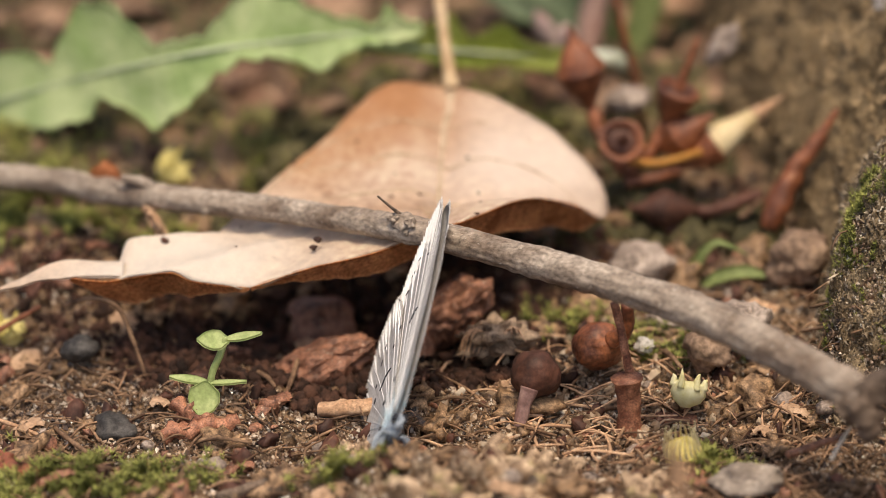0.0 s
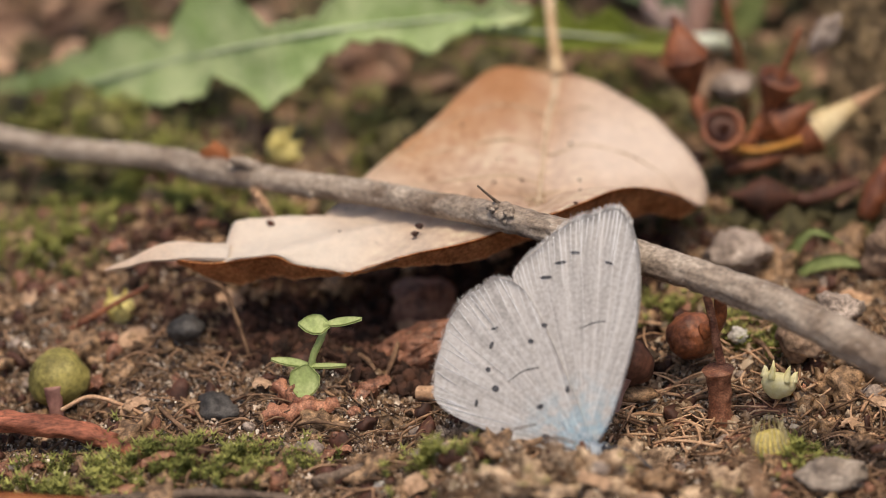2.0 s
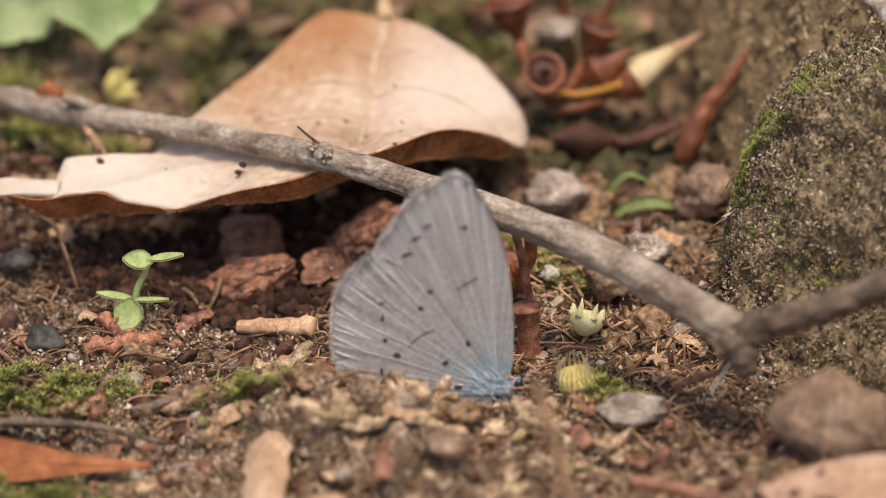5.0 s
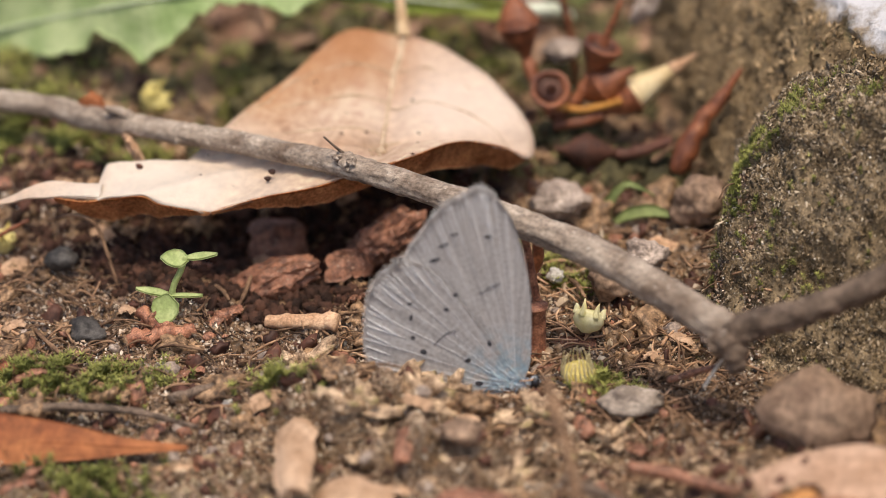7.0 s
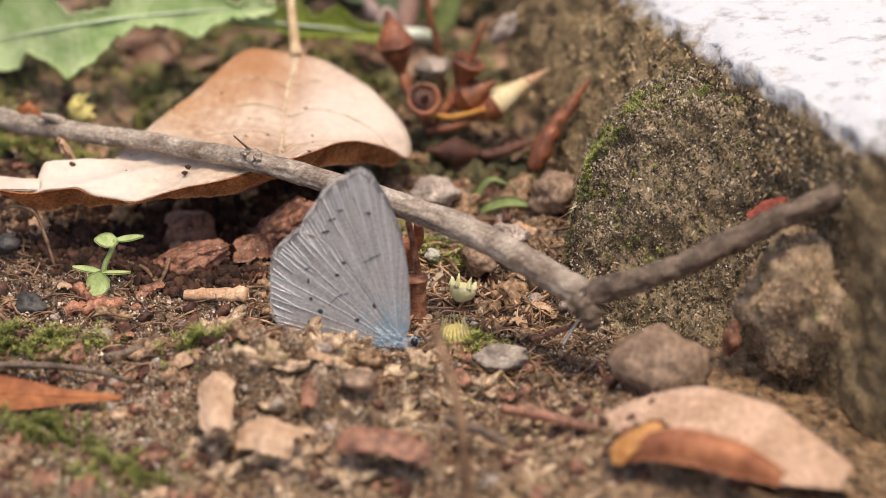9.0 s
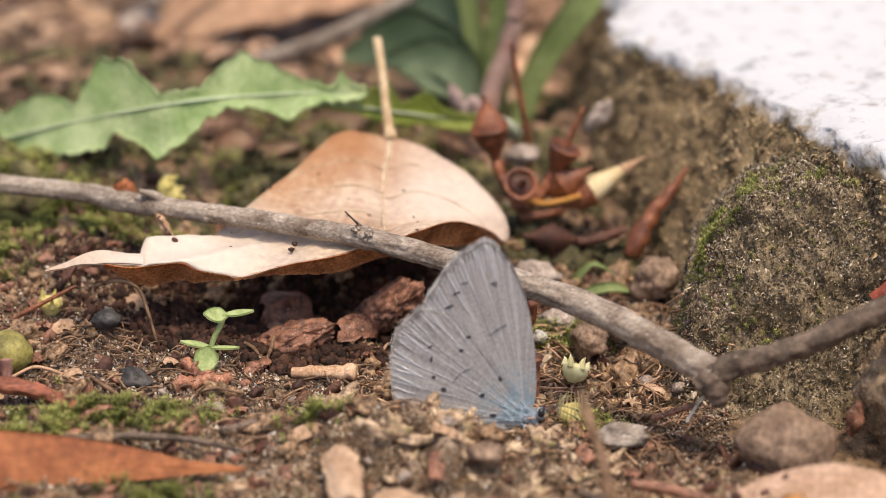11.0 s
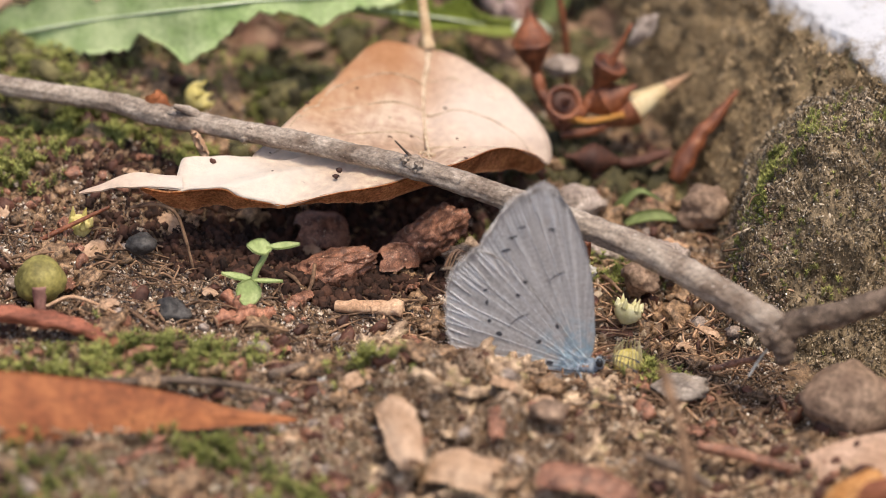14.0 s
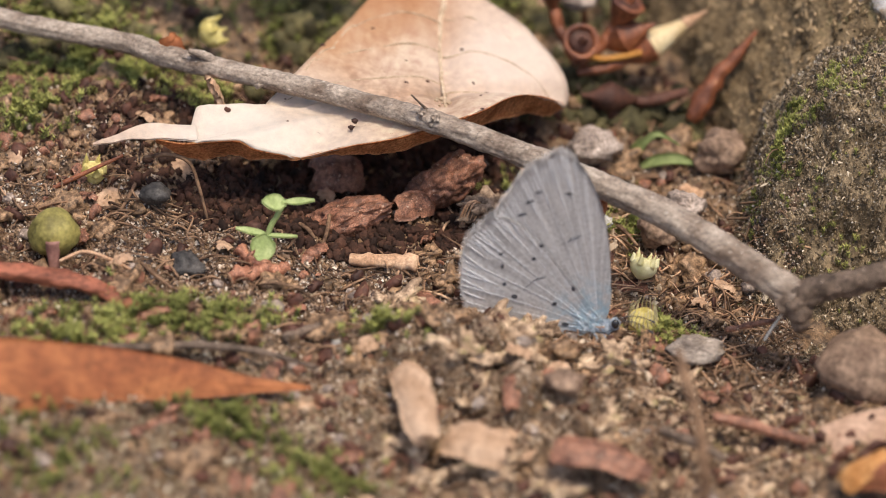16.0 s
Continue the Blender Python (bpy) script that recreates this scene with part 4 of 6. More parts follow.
def capsule(at, to, size, stalk, label, top, mat=None, cap_mat=None, long=1.0):
    """A seed capsule standing at a point towards another; top: 'dome', 'spike', 'horn' or 'open'."""
    o = np.array(at, float)
    ob = thing("seed_capsule", o, label, "seed capsule", "seed capsules by the kerb")
    m = Matrix.Translation(-Vector(o)) @ aim(at, to, size * 1.15)
    mat = mat or NUT
    cup = part("cup", moved(revolve(CUP, 22, 0.08, at[0]), m), mat, ob)
    if top == "dome":
        part("lid", moved(revolve(DOME, 20, 0.08, at[1]), m @ Matrix.Translation((0, 0, 2.75))), mat, ob)
    elif top == "horn":
        part("cap", moved(revolve([(1.45, 0), (1.4, 0.4), (1.15, 1.6), (0.75, 3.2), (0.4, 4.8), (0.12, 6.0), (0.03, 6.3)], 20, 0.06), m @ Matrix.Translation((0, 0, 2.7)) @ Matrix.Diagonal((1, 1, long, 1))), cap_mat or CREAM, ob, "cream conical cap")
        part("point", moved(revolve([(0.62, 0), (0.5, 0.6), (0.3, 1.5), (0.1, 2.5), (0.03, 2.8)], 14, 0.06), m @ Matrix.Translation((0, 0, 2.7 + 3.9 * long))), PALE_CHIP, ob, "brown dried point of the cap")
    elif top in ("spike", "open"):
        part("style", moved(tube([(0, 0, 1.8), (0.15, 0, 3.2), (0.3, 0.1, 3.4 + long)], [0.55, 0.4, 0.14], 8, 14, 0.2, 0.5), m), mat if top == "spike" else NUT_DARK, ob)
        part("disc", moved(lump((1.22, 1.22, 0.4), 3, 2, 0.4), m @ Matrix.Translation((0, 0, 2.5))), NUT_DARK, ob, "dark sunken disc")
    if stalk is not None:
        part("stalk", tube(np.array([at, *stalk]) - o, [0.6 * size, 0.5, 0.4], 10, 30, 0.3, 0.7), mat, ob)
    return ob


capsule((-7.0, 31, 11.8), (-7.6, 31, 16), 0.95, [(-6.2, 30, 10), (-5.0, 28.5, 8)], "reddish-brown closed seed capsule on a short stalk", "dome")
capsule((-1.9, 29.5, 11.0), (0.0, 29.2, 15), 0.85, [(-2.8, 29, 9.5), (-4.4, 28.3, 8)], "reddish-brown seed capsule with a long upright style", "spike", long=3.6)
capsule((-4.9, 28.8, 9.6), (-4.6, 25.8, 11.6), 0.85, [(-5.0, 29.4, 8.8), (-4.8, 28.6, 7.6)], "open brown seed capsule with a dark hollow", "open", long=0.6)
capsule((-3.0, 29.8, 8.9), (0.8, 29.0, 11.2), 0.85, [(-3.8, 29, 8.4), (-4.6, 28.4, 7.8)], "shiny tan conical seed capsule", "dome")
capsule((-1.0, 28.6, 8.1), (5.4, 31.4, 11.2), 0.82, [(-2.6, 28.2, 7.7), (-4.8, 27.8, 7.4)], "brown seed capsule with a cream horn-shaped cap", "horn", cap_mat=CREAM, long=0.98)
capsule((0.2, 25.8, 6.0), (-2.2, 25.4, 6.4), 0.75, [(1.6, 25.8, 6.0), (4.6, 26.0, 6.8)], "dark red-brown fallen seed capsule", "dome", NUT_DARK)
solo("dry_pod", tube([(4.9, 24.6, 4.9), (5.6, 25.0, 6.3), (6.9, 25.8, 8.2), (8.4, 26.4, 10.0), (10.1, 27.0, 12.2)], [0.6, 0.95, 0.72, 0.5, 0.2], 16, 60, 0.35, 1.2, 3.0), NUT, (0, 0, 0), "rough dark red-brown dry pod leaning on the kerb", "seed pod")
solo("stalk", tube([(0, 0, 0), (2.0, 0.4, -0.5), (5.0, 0.5, 0.1)], [0.3, 0.28, 0.3], 8, 24), material("amber_stalk", (0.38, 0.16, 0.03), (0.55, 0.27, 0.06), 2.0, 0.5, 0.2, 0.2), (-4.4, 27.6, 9.2), "thin amber stalk among the seed capsules", "stalk")
solo("thin_stalk", tube([(0.2, 0, -3.5), (0.0, 0, 1.2), (-0.45, 0, 4), (-0.9, 0.2, 7), (-1.3, 0.6, 10)], [0.3, 0.3, 0.3, 0.25, 0.2], 8, 30, 0.1), NUT, (-4.2, 36, 11.0), "thin reddish upright stalk", "stalk")
solo("dry_stick", tube([(0, 0, 0), (2.2, 1.0, 1.2), (4.0, 1.8, 2.0)], [0.25, 0.22, 0.15], 8, 20, 0.2), FIBRE, (3.0, 25.0, 5.6), "thin grey-brown dry stick", "stick")


# ---- stones, chips and bark ----
def stone(at, half, mat, label, seed, name="pebble", category="stone", rough=0.42, turn=(0, 0, 0), level=4, feature=0.8):
    x, y, z = at
    z = ground_z(x, y) + half[2] * 0.45 if z is None else z
    solo(name, lump(half, seed, level, rough, feature), mat, (x, y, z), label, category, "", turn)


stone((-39.7, 7.9, 6.1), (1.3, 1.1, 0.85), DARK_STONE, "small black rounded pebble on the soil", 3.3, rough=0.18)
stone((-37.0, 2.5, 2.4), (1.8, 1.5, 1.2), DARK_STONE, "dark wet pebble half sunk in soil", 5.1)
stone((-2.9, 10.3, 2.9), (0.6, 0.6, 0.55), WHITE_STONE, "tiny white pebble on the soil", 1.2)
stone((-3.6, 19.6, 4.9), (2.2, 1.8, 1.3), STONE, "pale pinkish grey stone near the grass", 7.7)
stone((7.2, 19.6, 4.6), (2.1, 1.8, 1.9), DIRT_STONE, "brown-grey stone at the foot of the kerb", 2.4)
stone((-4.6, 34, 11.2), (1.7, 1.3, 0.95), STONE, "whitish weathered stone among the seed capsules", 8.8)
stone((2.2, 33.5, 15.0), (0.8, 0.7, 1.6), STONE, "grey stone flake against the kerb", 6.1, turn=(0, 30, 0))
stone((4.0, -4.0, -0.3), (2.2, 1.6, 1.0), material("grey_slate", (0.19, 0.15, 0.12), (0.40, 0.335, 0.275), 1.4, 0.6, 0.6, 0.8, stretch=(0.4, 0.6, 2.0)), "flat grey stone in front of the yellow bud", 4.6)
stone((17.4, -7.0, 0.0), (3.9, 3.2, 3.0), DIRT_STONE, "large rounded brown stone covered with soil", 9.2, "rock", rough=0.22)
stone((29.4, -1.0, 2.4), (5.2, 4.6, 6.4), material("mossy_stone", (0.15, 0.10, 0.062), (0.38, 0.27, 0.17), 1.3, 0.7, 0.8, 1.0, 9.0, (0.22, 0.20, 0.07), 1.6, 0.60), "big rough tan rock with thin moss", 5.7, "rock", rough=0.3, level=5, feature=0.65)
stone((3.6, 12.0, 3.6), (1.8, 1.5, 1.3), STONE, "rounded grey stone under the twig", 3.9)
stone((1.4, 9.0, 3.2), (1.6, 1.3, 1.4), DIRT_STONE, "brown lump of dry soil", 6.6)
stone((-24.8, -7.0, 0.6), (1.1, 0.9, 0.9), WHITE_STONE, "pale cream pebble beside the mound", 5.5)
stone((-20.8, -6.0, None), (0.8, 0.7, 0.7), STONE, "small grey pebble beside the mound", 2.9)
stone((-6.8, -13.0, 2.0), (1.4, 1.2, 0.9), DIRT_STONE, "dark brown clod on the mound", 1.9, "clod", "soil clod")
stone((23.3, -3.0, 0.4), (0.8, 0.7, 1.5), RED_BARK, "reddish brown stone by the rubble", 4.4, turn=(0, 12, 0))
stone((-1.5, 15.0, None), (1.5, 1.2, 0.9), STONE, "flat grey stone on the soil", 7.1)
stone((4.2, 16.2, None), (1.3, 1.1, 0.9), PALE_CHIP, "small tan stone by the kerb", 8.3)


def on_soil(points, lift):
    """The points, raised to stand at least so high over the soil."""
    return [(x, y, max(z, ground_z(x, y) + lift)) for x, y, z in points]


def slab(length, width, thick, seed, bend=0.15, taper=0.8):
    """A rough piece of bark or wood along x."""
    rows = []
    for s in np.linspace(-1, 1, 26):
        w = width * (1 - (1 - taper) * (s + 1) / 2) * (1 - 0.5 * abs(s) ** 8)
        rows.append([np.array([s * length / 2 + 0.3 * noise.noise(Vector((k * 2, seed, s))), k * w / 2 + 0.25 * noise.noise(Vector((s * 3, seed, 1))), bend * length * (1 - s * s) - 0.22 * width * k * k + 0.12 * noise.noise(Vector((s * 5, k * 3, seed)))]) for k in np.linspace(-1, 1, 9)])
    geo, _ = sheet(np.array(rows), thick)
    v = geo[0] + np.array([wobble(p, 0.8, 0.12, seed) for p in geo[0]])
    return v, geo[1]


def pitted(geo, size, amount, seed):
    """The form with a finely pitted, crumbly skin."""
    return np.array([v + wobble(v, size, amount, seed) + wobble(v, size * 0.4, amount * 0.5, seed + 3) for v in geo[0]]), geo[1]


solo("wood_chip", tube([(-2.8, 0, 0), (-1.2, 0, 0.05), (1.4, 0, 0.0), (2.5, 0.05, 0.1), (2.8, 0.05, 0.1)], [0.5, 0.62, 0.68, 0.84, 0.72], 10, 40, 0.34, 0.6, 2.0, 0.8), PALE_CHIP, (-21.0, 4.0, 2.5), "pale orange splinter of wood on the soil", "wood chip", turn=(28, -2, -8))
solo("bark_piece", pitted(lump((3.7, 1.5, 1.3), 2.2, 5, 0.3, 0.55), 0.7, 0.22, 1.0), RED_BARK, (-24.0, 9.4, 3.4), "rusty red bark fragment under the leaf", "bark", turn=(10, -16, 8))
solo("bark_piece", pitted(lump((3.7, 1.9, 1.75), 3.1, 5, 0.28, 0.6), 0.7, 0.24, 2.0), RED_BARK, (-16.0, 13.6, 4.4), "reddish brown knobbly bark lump under the leaf", "bark", turn=(0, -38, 0))
solo("bark_piece", slab(3.0, 2.0, 1.0, 6.0, 0.2), RED_BARK, (-18.6, 11.0, 3.6), "curled red bark fragment", "bark", turn=(40, 10, 30))
solo("bark_piece", slab(3.6, 3.2, 1.2, 8.0, 0.15), RED_BARK, (-25.0, 16.5, 3.4), "shaded red bark fragment under the leaf", "bark", turn=(35, 5, 10))
CLOD = thing("fibrous_clod", (-12.6, 10.0, 4.2), "crumbly clod bristling with pale plant fibres", "soil clod")
CLOD_SOIL = material("fibrous_clod", (0.10, 0.06, 0.038), (0.40, 0.29, 0.20), 0.8, 0.7, 0.6, 0.8)
part("clod", lump((2.0, 1.4, 1.1), 7.3, 4, 0.9, 0.5), CLOD_SOIL, CLOD)
for a in np.linspace(0.1, 3.0, 14):
    part("fibre", tube([(0, 0, 0), (1.6 * math.cos(a), -0.9, 0.7 + 0.4 * math.sin(3 * a)), (2.3 * math.cos(a + 0.2), -1.3, 0.9 * math.sin(a * 2))], [0.12, 0.09, 0.05], 6, 10), PALE_CHIP, CLOD)
RED_ROOT = material("red_root", (0.16, 0.055, 0.03), (0.44, 0.20, 0.115), 1.0, 0.55, 0.7, 0.8, third=(0.52, 0.36, 0.24), third_feature=0.3, third_cut=0.64, specular=0.45)
solo("red_root", tube(on_soil([(-32.9, 2.6, 4.3), (-31.8, 2.0, 3.6), (-30.5, 1.6, 3.0), (-31.0, 1.0, 2.1), (-32.6, 0.4, 1.7), (-33.4, 0.0, 1.1)], 0.35), [0.45, 0.62, 0.7, 0.62, 0.66, 0.4], 12, 60, 0.6, 0.5), RED_ROOT, (0, 0, 0), "curled reddish root piece below the seedling", "root")
solo("red_root", tube(on_soil([(-30.7, 1.6, 3.2), (-29.6, 1.6, 2.9), (-28.6, 1.9, 3.1)], 0.3), [0.4, 0.55, 0.4], 10, 30, 0.6, 0.5), RED_ROOT, (0, 0, 0), "short reddish root piece", "root")
RED_STRIP = material("red_strip", (0.13, 0.04, 0.022), (0.36, 0.125, 0.07), 1.6, 0.6, 0.7, 0.9, 8.0, stretch=(0.35, 1, 1))
solo("bark_strip", pitted(tube([(-56, -2.4, 5.6), (-50.9, -3.2, 5.2), (-46, -3.6, 4.7), (-42.3, -4.2, 4.0)], [0.7, 1.05, 1.15, 0.6], 16, 70, 0.3, 1.6, 2.0, 0.6, 0.25), 0.8, 0.12, 1.0), RED_STRIP, (0, 0, 0), "red-brown rolled bark strip beside the moss", "bark")
solo("bark_strip", pitted(tube([(-46.5, -2.9, 4.3), (-42, -4.9, 3.8), (-38.7, -6.2, 3.3), (-36.3, -6.9, 2.8)], [0.5, 0.66, 0.6, 0.28], 14, 60, 0.3, 1.4, 5.0, 0.7, 0.25), 0.8, 0.1, 4.0), RED_STRIP, (0, 0, 0), "narrow reddish bark strip on the moss", "bark")
solo("twiglet", tube(on_soil([(-28.9, -7.2, 1.4), (-26.6, -5.6, 1.8), (-24.2, -3.9, 1.9)], 0.5), [0.4, 0.36, 0.24], 10, 30, 0.3, 0.6), DARK_BARK, (0, 0, 0), "short thin brown twiglet on the soil", "twiglet")
solo("rootlet", tube(on_soil([(-44, -11.4, 3.2), (-41.3, -11.0, 3.0), (-38, -10.4, 2.8), (-35.2, -9.9, 2.7), (-30.9, -9.8, 2.2), (-26.1, -10.9, 1.5)], 0.5), [0.3, 0.34, 0.38, 0.34, 0.28, 0.15], 10, 60, 0.35, 0.7), DARK_BARK, (0, 0, 0), "weathered grey root lying before the moss", "rootlet")
solo("twiglet", tube([(-52.5, 8.6, 4.0), (-49, 9, 5.3), (-42.4, 10, 8.4)], [0.3, 0.28, 0.14], 8, 24, 0.2, 0.6), NUT, (0, 0, 0), "thin reddish brown stick leaning under the leaf tip", "twiglet")
solo("rootlet", tube([(-40.6, 9.2, 8.7), (-38.6, 8.9, 9.2), (-36.9, 8.5, 8.6), (-36.0, 7.6, 6.4), (-35.4, 7, 4.2)], [0.16, 0.17, 0.17, 0.15, 0.1], 6, 36, 0.2), FIBRE, (0, 0, 0), "thin dark arched rootlet", "rootlet")
solo("rootlet", tube(on_soil([(-47, 0.5, 3.9), (-45, 0.9, 4.6), (-42.5, 0.4, 4.0), (-40.6, -0.4, 3.0)], 0.3), [0.14, 0.16, 0.15, 0.1], 6, 36, 0.2), PALE_CHIP, (0, 0, 0), "pale thread-like rootlet on the soil", "rootlet")
solo("stalk", tube([(1.05, -22.9, 11.5), (1.5, -24, 9.9), (2.6, -26, 7.2), (3.3, -28, 2.5), (3.6, -29.5, -5.5)], [0.2, 0.42, 0.38, 0.45, 0.5], 8, 30, 0.3, 0.8), FIBRE, (0, 0, 0), "thin brown stalk standing up from the soil", "stalk")
solo("white_blade", tube([(9.4, -4.6, 1.0), (10.2, -3.8, 2.0), (11.2, -3.2, 3.2)], [0.12, 0.13, 0.08], 6, 14), material("pale_straw", (0.60, 0.52, 0.40), (0.78, 0.70, 0.58), 1.0, 0.7, 0.2, 0.2), (0, 0, 0), "thin whitish straw below the fork of the twig", "straw")
solo("red_sliver", slab(7.5, 2.8, 0.8, 7.0, 0.1, 0.7), RED_BARK, (-4.0, -20.0, -0.6), "reddish curled bark sliver on the soil", "bark", turn=(15, 8, -12))
solo("pale_flake", slab(10.6, 2.9, 0.6, 2.5, 0.04, 0.75), FADED, (-18.4, -15.2, 1.4), "pale beige flake of dry leaf on the mound", "leaf flake", turn=(10, 0, -80))
solo("pale_flake", slab(4.6, 3.6, 0.7, 9.5, 0.1, 0.8), FADED, (-13.6, -19.2, 0.2), "pale beige curled leaf flake", "leaf flake", turn=(20, 5, -25))
solo("orange_flake", slab(3.4, 1.6, 0.4, 1.5, 0.05, 0.4), RUST, (-38.4, 19.4, 13.0), "small orange leaf flake behind the twig", "leaf flake", turn=(70, 60, 0))
solo("pale_flake", slab(3.6, 1.4, 0.5, 4.5, 0.05, 0.9), PALE_CHIP, (-35.0, 16.0, 10.8), "small tan chip under the twig", "wood chip", turn=(0, 70, 20))


def lying_leaf(name, points, widths, mat, label, facing, thickness=0.3, cup=0.3):
    o = np.array(points[len(points) // 2], float)
    ob = thing(name, o, label, "leaf")
    part("blade", tuple_shift(blade_geo(points, widths, thickness, cup, 60, 13, facing), o), mat, ob)
    f = np.array(facing, float) / np.linalg.norm(facing)
    part("midrib", tube(np.array(points) - o + f * 0.1 - f * cup * 0.0, [0.3, 0.25, 0.12], 6, 40, flat=0.6), mat, ob)


lying_leaf("rust_leaf", [(-66, -16.6, 3.0), (-56, -16.0, 3.0), (-47, -15.0, 2.6), (-38, -13.6, 1.9), (-31, -13.4, 1.3), (-26.5, -13.0, 0.9)], [2.3, 3.5, 3.0, 1.8, 0.6, 0.12], RUST, "rust-brown narrow dry leaf on the soil", (0.0, -0.75, 0.66), 0.3, -0.1)
lying_leaf("fallen_leaf", [(12.6, -14.4, -1.7), (15.6, -15.3, -1.3), (20, -16.4, -1.1), (26, -18.0, -2.2), (33, -20.4, -4.2)], [0.4, 2.2, 3.6, 4.0, 1.2], material("pink_leaf", (0.36, 0.22, 0.14), (0.51, 0.34, 0.24), 4.0, 0.8, 0.3, 0.4, third=(0.20, 0.12, 0.08), third_feature=0.8, third_cut=0.68), "pale pinkish tan arched dry leaf beside the rock", (0.05, -0.5, 0.86), 0.3, -0.12)
lying_leaf("curled_leaf", [(15.2, -21.6, -1.6), (17.4, -22, -0.2), (20.5, -22.6, -0.1), (24.5, -23.4, -0.9), (28, -24.2, -2.4)], [0.5, 1.3, 1.6, 1.5, 0.6], material("curled_leaf", (0.17, 0.055, 0.026), (0.40, 0.16, 0.075), 3.0, 0.65, 0.3, 0.4), "orange-red tightly curled dry leaf in front of the pale one", (0.0, -0.5, 0.86), 0.3, -0.9)
solo("orange_flake", slab(4.6, 2.2, 0.4, 3.5, 0.12, 0.6), material("orange_flake", (0.36, 0.15, 0.04), (0.58, 0.30, 0.11), 2.0, 0.65, 0.4, 0.5), (16.4, -21.6, 0.1), "bright orange curled leaf flake", "leaf flake", turn=(25, -30, 10))
solo("litter_twig", tube([(4.9, -13.6, -0.6), (8.2, -14.4, -0.9), (12.8, -15.2, -1.9)], [0.45, 0.5, 0.35], 10, 40, 0.3, 0.8), RED_BARK, (0, 0, 0), "short red-brown twig on the soil", "twig")
solo("litter_twig", tube([(0.6, -16.4, -0.1), (3.0, -17.2, -0.6), (5.6, -18.2, -1.5)], [0.4, 0.45, 0.3], 10, 40, 0.3, 0.8), DARK_BARK, (0, 0, 0), "short dark brown twig on the soil", "twig")
solo("litter_twig", tube([(6.5, -2.0, 0.3), (8.6, -2.4, 1.1), (10.6, -3.0, 2.0)], [0.22, 0.26, 0.2], 8, 30, 0.3, 0.8), RED_BARK, (0, 0, 0), "thin red twig pointing to the fork", "twig")
solo("leaf_flake", slab(3.6, 1.6, 0.2, 6.4, 0.08, 0.5), material("crimson_flake", (0.14, 0.03, 0.018), (0.30, 0.07, 0.04), 1.5, 0.7, 0.3, 0.4), (26.6, 2.0, 9.9), "small crimson leaf flake on the rubble", "leaf flake", turn=(50, -20, 20))


# ---- seedling, grass, buds ----
def round_leaf(at, to, size, mat, thick=0.16):
    """A small round seed leaf from its stalk point towards its tip."""
    p, q = np.array(at, float), np.array(to, float)
    return blade_geo([p, p + (q - p) * 0.35, p + (q - p) * 0.7, q], [0.15, size, size * 1.05, size * 0.75, 0.1], thick, 0.2, 18, 7, (0.1, -0.55, 0.8))


def make_seedling():
    o = np.array([-30.6, 3.2, 3.4])
    ob = thing("seedling", o, "tiny pale green seedling with two round seed leaves", "seedling")
    part("stem", tube(np.array([(-30.6, 3.0, 3.2), (-30.3, 3.2, 5.6), (-29.6, 3.5, 7.0), (-29.1, 3.7, 8.1)]) - o, [0.26, 0.24, 0.24, 0.2], 8, 26), SPROUT, ob)
    for a, b, s in (((-28.9, 3.7, 7.9), (-30.9, 3.2, 8.3), 0.72), ((-29.1, 3.7, 8.0), (-26.7, 3.4, 8.4), 0.3), ((-30.6, 3.0, 5.4), (-33.0, 3.0, 5.9), 0.3), ((-30.4, 3.0, 5.3), (-28.0, 2.9, 5.3), 0.18), ((-30.6, 2.8, 5.5), (-31.0, 1.4, 3.6), 1.0)):
        part("seed_leaf", tuple_shift(round_leaf(a, b, s, SPROUT), o), SPROUT, ob)


make_seedling()


def make_grass():
    o = np.array([-0.1, 20, 3.4])
    ob = thing("grass_tuft", o, "small tuft of thin green grass blades", "grass")
    for pts, w in (([(-0.1, 20, 2.8), (0.3, 20, 4.6), (1.5, 20, 5.9), (2.6, 20, 5.6), (3.7, 20, 4.9)], [0.3, 0.38, 0.3, 0.15, 0.03]), ([(0.1, 19.8, 2.6), (1.6, 19.6, 3.6), (3.6, 19.5, 3.9), (5.5, 19.5, 3.2)], [0.15, 0.5, 0.5, 0.05]), ([(-0.3, 20.4, 2.6), (-0.2, 20.8, 4.0), (0.5, 21, 5.2)], [0.2, 0.25, 0.04])):
        part("blade", tuple_shift(blade_geo(pts, w, 0.12, 0.3, 24, 5, (0.0, -0.7, 0.7)), o), GRASS, ob)


make_grass()


PALE_TIP = material("pale_filament", (0.56, 0.47, 0.24), (0.76, 0.68, 0.44), 1.0, 0.6, 0.1, 0.1, translucent=0.2)


